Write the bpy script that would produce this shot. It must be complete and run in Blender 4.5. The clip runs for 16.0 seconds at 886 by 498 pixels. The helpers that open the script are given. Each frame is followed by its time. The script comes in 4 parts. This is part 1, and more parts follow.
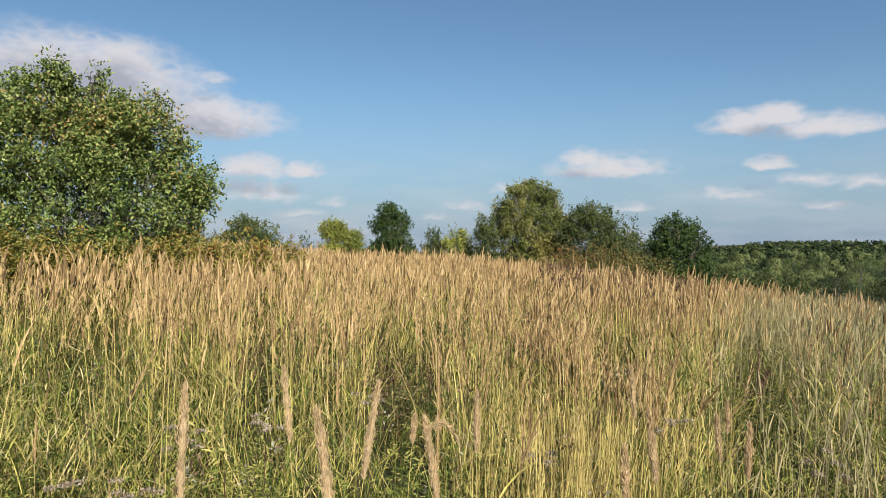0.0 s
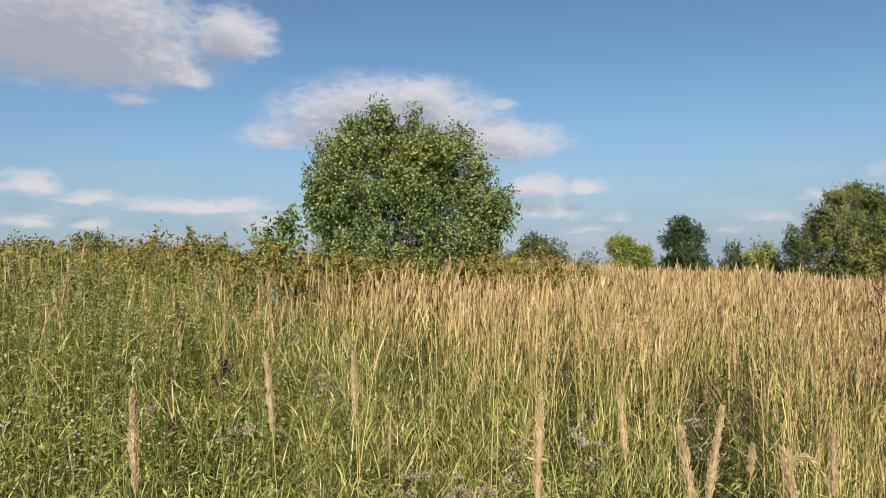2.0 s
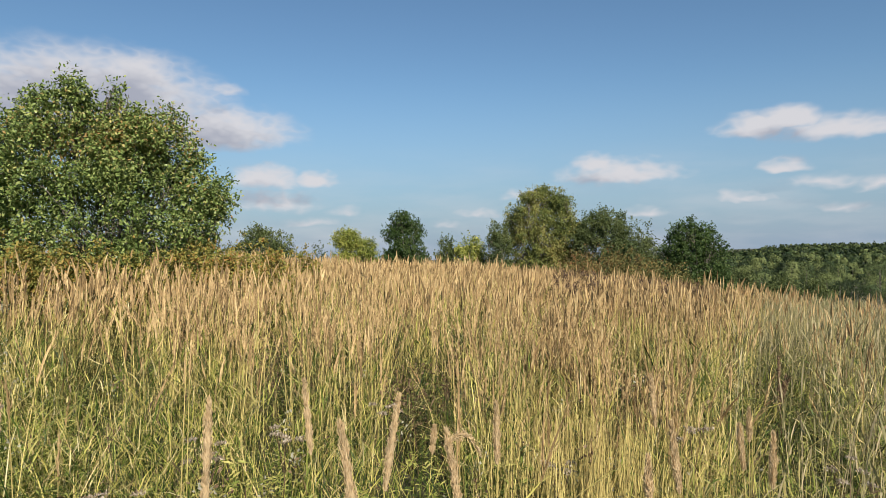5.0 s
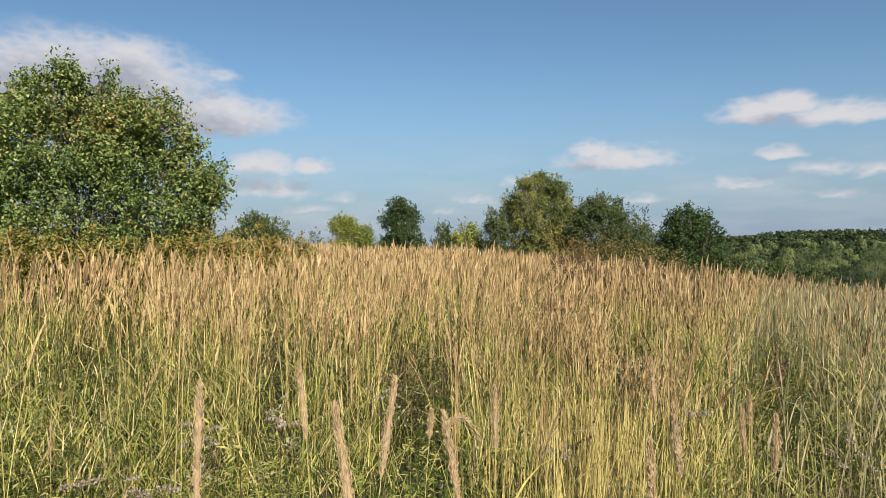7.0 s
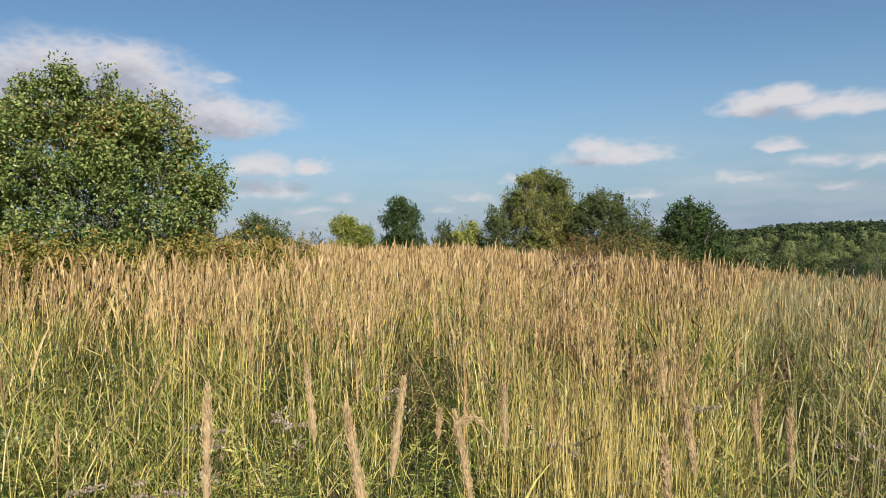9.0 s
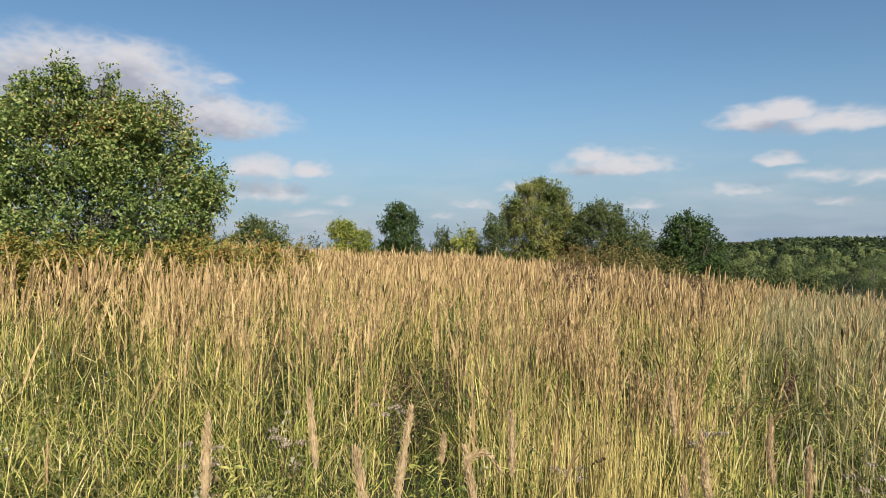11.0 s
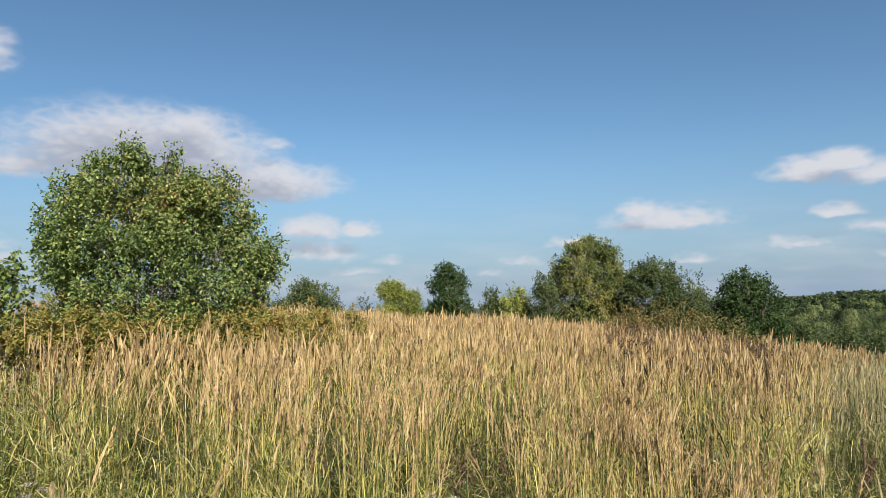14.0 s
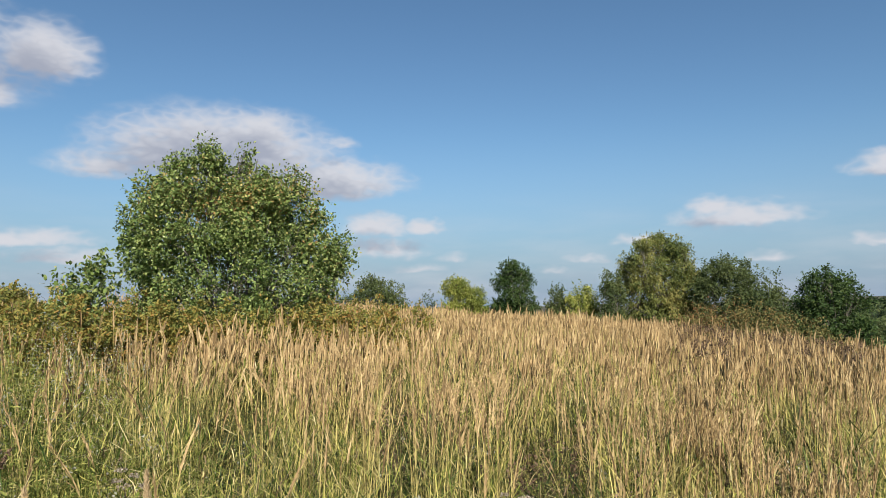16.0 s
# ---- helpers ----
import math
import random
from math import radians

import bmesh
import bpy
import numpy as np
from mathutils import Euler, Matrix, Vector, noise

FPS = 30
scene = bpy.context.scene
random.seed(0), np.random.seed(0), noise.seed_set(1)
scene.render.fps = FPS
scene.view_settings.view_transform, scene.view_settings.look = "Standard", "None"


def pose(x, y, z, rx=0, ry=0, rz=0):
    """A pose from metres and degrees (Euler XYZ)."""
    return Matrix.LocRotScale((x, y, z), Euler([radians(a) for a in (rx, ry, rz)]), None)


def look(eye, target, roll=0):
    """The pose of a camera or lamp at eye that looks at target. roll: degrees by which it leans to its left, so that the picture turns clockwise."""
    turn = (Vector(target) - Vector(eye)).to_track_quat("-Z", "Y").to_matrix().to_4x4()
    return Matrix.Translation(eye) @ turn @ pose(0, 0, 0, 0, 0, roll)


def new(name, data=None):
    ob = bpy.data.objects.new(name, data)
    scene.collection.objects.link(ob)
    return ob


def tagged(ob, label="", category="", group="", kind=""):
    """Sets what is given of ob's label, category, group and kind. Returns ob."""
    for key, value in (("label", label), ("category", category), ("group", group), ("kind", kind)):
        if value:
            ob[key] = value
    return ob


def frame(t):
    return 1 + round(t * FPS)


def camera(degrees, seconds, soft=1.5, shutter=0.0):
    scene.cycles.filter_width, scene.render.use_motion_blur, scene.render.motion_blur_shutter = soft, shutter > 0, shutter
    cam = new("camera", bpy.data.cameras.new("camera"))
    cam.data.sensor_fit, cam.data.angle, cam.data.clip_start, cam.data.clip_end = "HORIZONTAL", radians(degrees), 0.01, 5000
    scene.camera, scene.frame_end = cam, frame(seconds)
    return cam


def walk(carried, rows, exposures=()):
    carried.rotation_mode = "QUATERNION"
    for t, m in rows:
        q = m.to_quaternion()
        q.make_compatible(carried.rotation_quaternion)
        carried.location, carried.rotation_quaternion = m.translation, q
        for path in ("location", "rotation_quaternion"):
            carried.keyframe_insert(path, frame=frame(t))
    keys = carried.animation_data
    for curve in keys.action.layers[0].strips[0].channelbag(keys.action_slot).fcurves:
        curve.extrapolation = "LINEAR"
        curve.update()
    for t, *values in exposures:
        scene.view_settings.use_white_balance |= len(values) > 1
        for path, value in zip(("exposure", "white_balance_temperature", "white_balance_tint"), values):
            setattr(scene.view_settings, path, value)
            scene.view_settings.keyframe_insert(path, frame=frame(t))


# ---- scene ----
EXPOSURES = [(0.0, 0.76, 6500, 10), (1.5, 0.76, 6520, 11), (3.0, 0.70, 6500, 10), (6.5, 0.74, 6520, 10), (9.0, 0.74, 6520, 10), (12.5, 0.76, 6450, 10), (14.0, 0.78, 6320, 9), (15.0, 0.75, 6390, 10), (16.0, 0.74, 6300, 9)]
EYE = 1.65
cam = camera(67.34, 16.0, soft=0.85)
ROWS = [
    (0.0, 0.000, -0.000, 0.000, -0.00, -0.52, 0.03),
    (0.5, -0.025, 0.011, 0.004, 2.09, -0.73, 0.64),
    (1.0, -0.083, 0.003, 0.006, 11.52, 0.45, 1.00),
    (1.5, -0.124, -0.017, 0.002, 21.37, 1.31, 0.60),
    (2.0, -0.114, -0.080, 0.011, 24.19, 1.06, 0.69),
    (2.5, -0.071, -0.053, 0.015, 18.42, 1.00, 0.88),
    (3.0, -0.039, -0.046, 0.016, 11.90, 0.87, 1.04),
    (3.5, -0.015, -0.036, 0.018, 6.52, 0.54, 0.72),
    (4.0, -0.004, -0.037, 0.020, 2.79, 0.46, 1.09),
    (6.5, -0.031, 0.055, -0.010, 0.65, -0.76, 0.72),
    (7.0, -0.016, 0.036, -0.007, 0.84, -1.00, 0.82),
    (7.5, -0.013, 0.039, -0.006, 0.63, -0.99, 1.31),
    (8.0, -0.020, 0.046, -0.007, 0.97, -0.82, 1.75),
    (8.5, -0.029, 0.054, -0.009, 0.87, -0.93, 1.14),
    (9.0, -0.032, 0.055, -0.009, 0.89, -1.11, 1.81),
    (11.5, -0.070, 0.120, 0.077, 0.66, -0.26, 0.29),
    (12.0, -0.056, 0.108, 0.127, 1.02, 0.58, 1.17),
    (12.5, -0.052, 0.095, 0.144, 1.12, 2.19, 0.10),
    (13.0, -0.064, 0.073, 0.164, 1.84, 2.40, 1.37),
    (13.5, -0.086, 0.106, 0.174, 2.76, 2.87, 2.22),
    (14.0, -0.100, 0.095, 0.180, 4.82, 4.37, 1.05),
    (14.5, -0.139, 0.177, 0.165, 5.78, 2.89, 2.83),
    (15.0, -0.200, 0.164, 0.188, 16.83, 2.90, 3.82),
    (15.5, -0.199, 0.071, 0.205, 18.46, 3.80, 0.80),
    (16.0, -0.145, 0.106, 0.180, 10.30, 4.22, 0.64),
]
walk(cam, [(t, pose(x, y, EYE + z, 90 + pitch, roll, yaw)) for t, x, y, z, yaw, pitch, roll in ROWS], EXPOSURES)

# ---------------------------------------------------------------- light
SUN_AZ, SUN_EL = 161.0, 36.0          # degrees clockwise from +y, degrees above the horizon
SKY = 0.0497
sun_dir = Vector((math.sin(radians(SUN_AZ)) * math.cos(radians(SUN_EL)),
                  math.cos(radians(SUN_AZ)) * math.cos(radians(SUN_EL)), math.sin(radians(SUN_EL))))
sun = new("sun", bpy.data.lights.new("sun", "SUN"))
sun.data.energy, sun.data.angle, sun.data.color = 5.0, radians(0.5), (1.0, 0.93, 0.80)
sun.matrix_world = look(sun_dir * 50, (0, 0, 0))

# clouds: azimuth, elevation, half width, half height (degrees), thickness
CLOUDS = [
    (-29.0, 12.3, 9.4, 3.1, 1.1), (-20.3, 10.1, 6.6, 1.8, 1.0), (-37.4, 10.6, 3.9, 1.3, .7),
    (-19.3, 13.1, 1.8, .6, .5), (-25.8, 14.1, 3.2, 1.6, .9), (-53.6, 17.7, 10.8, 4.6, 1.0),
    (-41.6, 18.3, 3.4, 2.2, .9), (-45.8, 15.3, 3.0, 1.5, .8), (-49.0, 12.8, 1.6, .7, .6),
    (-56.0, 6.0, 2.4, 1.1, .8), (-52.1, 5.2, 2.6, .6, .7), (-44.4, 4.8, 6.5, .8, .8),
    (-56.0, 3.4, 2.4, .7, .6), (-52.4, 3.4, 1.8, .6, .6), (-40.0, 3.6, 4.0, .7, .6),
    (-16.0, 6.3, 3.0, 1.0, .8), (-12.0, 6.2, 1.8, .65, .8), (-15.4, 4.5, 4.4, 1.1, .6),
    (-9.5, 3.5, 1.5, .5, .4), (-12.2, 2.6, 2.8, .5, .4), (14.1, 6.3, 4.9, 1.15, .8),
    (12.0, 7.1, 2.0, .8, .8), (6.3, 4.7, 1.9, .6, .8), (2.2, 3.3, 2.8, .6, .45),
    (16.1, 3.1, 1.9, .55, .5), (24.3, 9.4, 3.0, 1.0, .9), (26.5, 9.7, 2.2, 1.0, 1.0),
    (29.9, 8.7, 4.6, 1.0, .8), (25.9, 6.2, 1.9, .55, .7), (28.9, 4.9, 3.0, .6, .5),
    (23.0, 4.0, 2.9, .55, .5), (32.4, 4.5, 2.0, .6, .5), (29.9, 2.9, 2.6, .5, .4),
    (-0.8, 2.3, 1.8, .4, .4),
]


def link(tree, a, b):
    tree.links.new(a, b)


def math_node(tree, op, a, b=None, clamp=False):
    n = tree.nodes.new("ShaderNodeMath")
    n.operation, n.use_clamp = op, clamp
    for i, v in enumerate((a, b)):
        if v is None:
            continue
        if isinstance(v, (int, float)):
            n.inputs[i].default_value = v
        else:
            link(tree, v, n.inputs[i])
    return n.outputs[0]


def cloud_group():
    """Thickness of the clouds at a place of the sky given as (azimuth, elevation, 0) in degrees."""
    g = bpy.data.node_groups.new("cloud_thickness", "ShaderNodeTree")
    g.interface.new_socket("place", in_out="INPUT", socket_type="NodeSocketVector")
    g.interface.new_socket("thickness", in_out="OUTPUT", socket_type="NodeSocketFloat")
    gin, gout = g.nodes.new("NodeGroupInput"), g.nodes.new("NodeGroupOutput")
    wob = g.nodes.new("ShaderNodeTexNoise")
    wob.inputs["Scale"].default_value, wob.inputs["Detail"].default_value = 0.38, 2.2
    wob.inputs["Roughness"].default_value = 0.5
    stretch = g.nodes.new("ShaderNodeVectorMath")
    stretch.operation = "MULTIPLY"
    stretch.inputs[1].default_value = (1.0, 1.9, 1.0)
    link(g, gin.outputs[0], stretch.inputs[0])
    link(g, stretch.outputs[0], wob.inputs["Vector"])
    shift = g.nodes.new("ShaderNodeVectorMath")
    shift.operation = "SUBTRACT"
    shift.inputs[1].default_value = (0.5, 0.5, 0.5)
    link(g, wob.outputs["Color"], shift.inputs[0])
    size = g.nodes.new("ShaderNodeVectorMath")
    size.operation = "MULTIPLY"
    size.inputs[1].default_value = (2.6, 1.3, 0.0)
    link(g, shift.outputs[0], size.inputs[0])
    moved = g.nodes.new("ShaderNodeVectorMath")
    moved.operation = "ADD"
    link(g, gin.outputs[0], moved.inputs[0])
    link(g, size.outputs[0], moved.inputs[1])
    total = None
    for a, e, ra, re, thick in CLOUDS:
        sub = g.nodes.new("ShaderNodeVectorMath")
        sub.operation = "SUBTRACT"
        sub.inputs[1].default_value = (a, e - 0.3 * re, 0)
        link(g, moved.outputs[0], sub.inputs[0])
        parts = g.nodes.new("ShaderNodeSeparateXYZ")
        link(g, sub.outputs[0], parts.inputs[0])
        up = math_node(g, "MAXIMUM", math_node(g, "MULTIPLY", parts.outputs[1], 0.56 / re), math_node(g, "MULTIPLY", parts.outputs[1], -1.15 / re))
        mul = g.nodes.new("ShaderNodeCombineXYZ")
        link(g, math_node(g, "MULTIPLY", parts.outputs[0], 0.74 / ra), mul.inputs[0])
        link(g, up, mul.inputs[1])
        dist = g.nodes.new("ShaderNodeVectorMath")
        dist.operation = "LENGTH"
        link(g, mul.outputs[0], dist.inputs[0])
        v = math_node(g, "SUBTRACT", 1.0, dist.outputs["Value"], clamp=True)
        v = math_node(g, "MULTIPLY", v, thick)
        total = v if total is None else math_node(g, "MAXIMUM", total, v)
    fine = g.nodes.new("ShaderNodeTexNoise")
    fine.inputs["Scale"].default_value, fine.inputs["Detail"].default_value = 0.55, 1.6
    fine.inputs["Roughness"].default_value = 0.55
    link(g, stretch.outputs[0], fine.inputs["Vector"])
    billow = math_node(g, "ABSOLUTE", math_node(g, "SUBTRACT", math_node(g, "MULTIPLY", fine.outputs["Fac"], 2.0), 1.0))
    f = math_node(g, "MULTIPLY", math_node(g, "SUBTRACT", 0.2, billow), 0.36)
    inside = math_node(g, "MULTIPLY", total, 4.0, clamp=True)
    out = math_node(g, "ADD", total, math_node(g, "MULTIPLY", f, inside))
    link(g, out, gout.inputs[0])
    return g


world = bpy.data.worlds.new("sky")
scene.world = world
world.use_nodes = True
wt = world.node_tree
wt.nodes.clear()
sky = wt.nodes.new("ShaderNodeTexSky")
sky.sky_type, sky.sun_disc = "NISHITA", False
sky.sun_elevation, sky.sun_rotation = radians(SUN_EL), radians(SUN_AZ)
sky.air_density, sky.dust_density, sky.ozone_density = 1.0, 0.3, 0.7
coord = wt.nodes.new("ShaderNodeTexCoord")
sep = wt.nodes.new("ShaderNodeSeparateXYZ")
link(wt, coord.outputs["Generated"], sep.inputs[0])
az = math_node(wt, "MULTIPLY", math_node(wt, "ARCTAN2", sep.outputs[0], sep.outputs[1]), 57.2958)
el = math_node(wt, "MULTIPLY", math_node(wt, "ARCSINE", sep.outputs[2]), 57.2958)
here, above = wt.nodes.new("ShaderNodeCombineXYZ"), wt.nodes.new("ShaderNodeCombineXYZ")
link(wt, az, here.inputs[0]), link(wt, el, here.inputs[1])
link(wt, math_node(wt, "ADD", az, 0.8), above.inputs[0]), link(wt, math_node(wt, "ADD", el, 1.5), above.inputs[1])
group = cloud_group()
g1, g2 = wt.nodes.new("ShaderNodeGroup"), wt.nodes.new("ShaderNodeGroup")
g1.node_tree = g2.node_tree = group
link(wt, here.outputs[0], g1.inputs[0]), link(wt, above.outputs[0], g2.inputs[0])
cover = wt.nodes.new("ShaderNodeMapRange")
cover.interpolation_type = "SMOOTHSTEP"
cover.inputs["From Min"].default_value, cover.inputs["From Max"].default_value = 0.03, 0.66
cover.inputs["To Max"].default_value = 0.92
link(wt, g1.outputs[0], cover.inputs["Value"])
shade = wt.nodes.new("ShaderNodeMapRange")
shade.interpolation_type = "SMOOTHSTEP"
shade.inputs["From Min"].default_value, shade.inputs["From Max"].default_value = 0.1, 0.75
link(wt, g2.outputs[0], shade.inputs["Value"])
tone = wt.nodes.new("ShaderNodeMix")
tone.data_type = "RGBA"
tone.inputs["A"].default_value = (8.6, 8.4, 8.7, 1)
tone.inputs["B"].default_value = (4.9, 5.0, 5.8, 1)
link(wt, shade.outputs["Result"], tone.inputs["Factor"])
veil_place = wt.nodes.new("ShaderNodeVectorMath")
veil_place.operation = "MULTIPLY"
veil_place.inputs[1].default_value = (0.09, 0.42, 1.0)
link(wt, here.outputs[0], veil_place.inputs[0])
veil = wt.nodes.new("ShaderNodeTexNoise")
veil.inputs["Scale"].default_value, veil.inputs["Detail"].default_value = 1.0, 7.0
link(wt, veil_place.outputs[0], veil.inputs["Vector"])
low = wt.nodes.new("ShaderNodeMapRange")
low.inputs["From Min"].default_value, low.inputs["From Max"].default_value = 9.0, 1.5
link(wt, el, low.inputs["Value"])
thin = wt.nodes.new("ShaderNodeMapRange")
thin.inputs["From Min"].default_value, thin.inputs["From Max"].default_value = 0.42, 0.72
thin.inputs["To Max"].default_value = 0.4
link(wt, veil.outputs["Fac"], thin.inputs["Value"])
veiled = math_node(wt, "MULTIPLY", low.outputs["Result"], thin.outputs["Result"])
both_cover = math_node(wt, "MAXIMUM", cover.outputs["Result"], veiled)
blend = wt.nodes.new("ShaderNodeMix")
blend.data_type = "RGBA"
link(wt, both_cover, blend.inputs["Factor"])
haze = wt.nodes.new("ShaderNodeMix")
haze.data_type = "RGBA"
murk = wt.nodes.new("ShaderNodeMapRange")
murk.interpolation_type = "SMOOTHSTEP"
murk.inputs["From Min"].default_value, murk.inputs["From Max"].default_value = 15.0, -3.0
murk.inputs["To Max"].default_value = 0.95
link(wt, el, murk.inputs["Value"]), link(wt, murk.outputs["Result"], haze.inputs["Factor"])
deep = wt.nodes.new("ShaderNodeMix")
deep.data_type, deep.blend_type = "RGBA", "MULTIPLY"
deep.inputs["Factor"].default_value, deep.inputs["B"].default_value = 1.0, (0.86, 1.10, 1.24, 1)
link(wt, sky.outputs[0], deep.inputs["A"])
link(wt, deep.outputs["Result"], haze.inputs["A"])
haze.inputs["B"].default_value = (3.3, 4.4, 6.1, 1)
link(wt, haze.outputs["Result"], blend.inputs["A"])
link(wt, tone.outputs["Result"], blend.inputs["B"])
back = wt.nodes.new("ShaderNodeBackground")
back.inputs["Strength"].default_value = SKY
link(wt, blend.outputs["Result"], back.inputs["Color"])
wout = wt.nodes.new("ShaderNodeOutputWorld")
link(wt, back.outputs[0], wout.inputs[0])


# ---------------------------------------------------------------- materials
def leaf_material(name, stops, glow=0.35, rough=0.55, patch=0.35, patch_size=0.25, along=None, spread=1.0):
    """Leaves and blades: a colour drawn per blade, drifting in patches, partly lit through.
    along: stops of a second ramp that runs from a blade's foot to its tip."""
    m = bpy.data.materials.new(name)
    m.use_nodes = True
    t = m.node_tree
    t.nodes.clear()
    geo = t.nodes.new("ShaderNodeNewGeometry")
    noise_tex = t.nodes.new("ShaderNodeTexNoise")
    noise_tex.inputs["Scale"].default_value, noise_tex.inputs["Detail"].default_value = patch_size, 3.0
    link(t, geo.outputs["Position"], noise_tex.inputs["Vector"])
    drift = math_node(t, "MULTIPLY", math_node(t, "SUBTRACT", noise_tex.outputs["Fac"], 0.5), patch * 3)
    own = math_node(t, "ADD", math_node(t, "MULTIPLY", geo.outputs["Random Per Island"], spread), (1 - spread) / 2)
    pick = math_node(t, "ADD", own, drift, clamp=True)
    ramp = t.nodes.new("ShaderNodeValToRGB")
    fill_ramp(ramp, stops)
    link(t, pick, ramp.inputs[0])
    colour = ramp.outputs[0]
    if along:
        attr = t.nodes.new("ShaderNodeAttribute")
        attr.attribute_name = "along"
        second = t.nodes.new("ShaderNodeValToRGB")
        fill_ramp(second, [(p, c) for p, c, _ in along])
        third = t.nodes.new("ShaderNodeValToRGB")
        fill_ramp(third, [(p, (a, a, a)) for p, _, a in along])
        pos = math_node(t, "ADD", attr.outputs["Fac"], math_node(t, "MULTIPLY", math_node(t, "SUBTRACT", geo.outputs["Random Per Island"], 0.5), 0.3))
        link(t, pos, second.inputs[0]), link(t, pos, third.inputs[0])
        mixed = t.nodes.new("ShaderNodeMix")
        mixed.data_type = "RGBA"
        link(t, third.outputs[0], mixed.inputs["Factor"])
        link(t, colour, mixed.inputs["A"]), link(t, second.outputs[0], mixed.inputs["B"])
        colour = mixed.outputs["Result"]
    grain = t.nodes.new("ShaderNodeTexNoise")
    grain.inputs["Scale"].default_value, grain.inputs["Detail"].default_value = 40.0, 2.0
    link(t, geo.outputs["Position"], grain.inputs["Vector"])
    hsv = t.nodes.new("ShaderNodeHueSaturation")
    link(t, math_node(t, "ADD", math_node(t, "MULTIPLY", grain.outputs["Fac"], 0.7), 0.40), hsv.inputs["Value"])
    link(t, colour, hsv.inputs["Color"])
    bsdf = t.nodes.new("ShaderNodeBsdfPrincipled")
    bsdf.inputs["Roughness"].default_value, bsdf.inputs["Specular IOR Level"].default_value = rough, 0.2
    thru = t.nodes.new("ShaderNodeBsdfTranslucent")
    link(t, hsv.outputs[0], bsdf.inputs["Base Color"]), link(t, hsv.outputs[0], thru.inputs["Color"])
    mix = t.nodes.new("ShaderNodeMixShader")
    mix.inputs[0].default_value = glow
    link(t, bsdf.outputs[0], mix.inputs[1]), link(t, thru.outputs[0], mix.inputs[2])
    out = t.nodes.new("ShaderNodeOutputMaterial")
    link(t, mix.outputs[0], out.inputs[0])
    return m


def fill_ramp(ramp, stops):
    els = ramp.color_ramp.elements
    while len(els) < len(stops):
        els.new(0.5)
    for e, (p, c) in zip(els, stops):
        e.position, e.color = p, (*c, 1)


def rough_material(name, a, b, scale, rough=0.9, bump=0.4):
    m = bpy.data.materials.new(name)
    m.use_nodes = True
    t = m.node_tree
    bsdf = t.nodes["Principled BSDF"]
    geo = t.nodes.new("ShaderNodeNewGeometry")
    n1, n2 = t.nodes.new("ShaderNodeTexNoise"), t.nodes.new("ShaderNodeTexNoise")
    n1.inputs["Scale"].default_value, n1.inputs["Detail"].default_value = scale, 8.0
    n2.inputs["Scale"].default_value, n2.inputs["Detail"].default_value = scale * 0.07, 4.0
    link(t, geo.outputs["Position"], n1.inputs["Vector"]), link(t, geo.outputs["Position"], n2.inputs["Vector"])
    ramp = t.nodes.new("ShaderNodeValToRGB")
    fill_ramp(ramp, [(0.3, a), (0.7, b)])
    both = math_node(t, "ADD", math_node(t, "MULTIPLY", n1.outputs["Fac"], 0.6), math_node(t, "MULTIPLY", n2.outputs["Fac"], 0.4))
    link(t, both, ramp.inputs[0]), link(t, ramp.outputs[0], bsdf.inputs["Base Color"])
    bmp = t.nodes.new("ShaderNodeBump")
    bmp.inputs["Strength"].default_value, bmp.inputs["Distance"].default_value = bump, 0.03
    link(t, n1.outputs["Fac"], bmp.inputs["Height"]), link(t, bmp.outputs[0], bsdf.inputs["Normal"])
    bsdf.inputs["Roughness"].default_value = rough
    return m


M_GROUND = rough_material("thatch_ground", (0.02, 0.018, 0.01), (0.085, 0.075, 0.03), 9.0)
M_BARK = rough_material("bark", (0.06, 0.05, 0.04), (0.17, 0.15, 0.12), 25.0, 0.85)
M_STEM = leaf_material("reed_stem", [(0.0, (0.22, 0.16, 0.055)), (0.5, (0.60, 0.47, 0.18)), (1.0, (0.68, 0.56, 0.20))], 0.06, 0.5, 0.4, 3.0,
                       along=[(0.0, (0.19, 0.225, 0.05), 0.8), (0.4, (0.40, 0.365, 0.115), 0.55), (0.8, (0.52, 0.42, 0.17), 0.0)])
M_HEAD = leaf_material("reed_head", [(0.0, (0.17, 0.115, 0.055)), (0.25, (0.35, 0.235, 0.11)), (0.55, (0.55, 0.38, 0.185)), (1.0, (0.76, 0.56, 0.29))], 0.2, 0.7, 0.4, 4.0)
M_TUFT = leaf_material("fluffy_tuft", [(0.0, (0.56, 0.40, 0.215)), (1.0, (0.80, 0.61, 0.37))], 0.3, 0.8, 0.1, 2.0)
M_BLADE = leaf_material("green_blade", [(0.0, (0.018, 0.045, 0.009)), (0.38, (0.075, 0.12, 0.018)), (0.56, (0.30, 0.32, 0.06)), (0.8, (0.62, 0.54, 0.15)), (1.0, (0.70, 0.54, 0.25))], 0.12, 0.5, 0.5, 2.2)
M_PALE = leaf_material("pale_grass", [(0.0, (0.17, 0.17, 0.07)), (0.5, (0.37, 0.33, 0.16)), (1.0, (0.54, 0.44, 0.26))], 0.25, 0.5, 0.3, 0.3)
M_FORB = leaf_material("weed_leaf", [(0.0, (0.06, 0.095, 0.02)), (0.35, (0.225, 0.27, 0.055)), (0.8, (0.45, 0.44, 0.12)), (1.0, (0.60, 0.52, 0.18))], 0.28, 0.5, 0.3, 0.8)
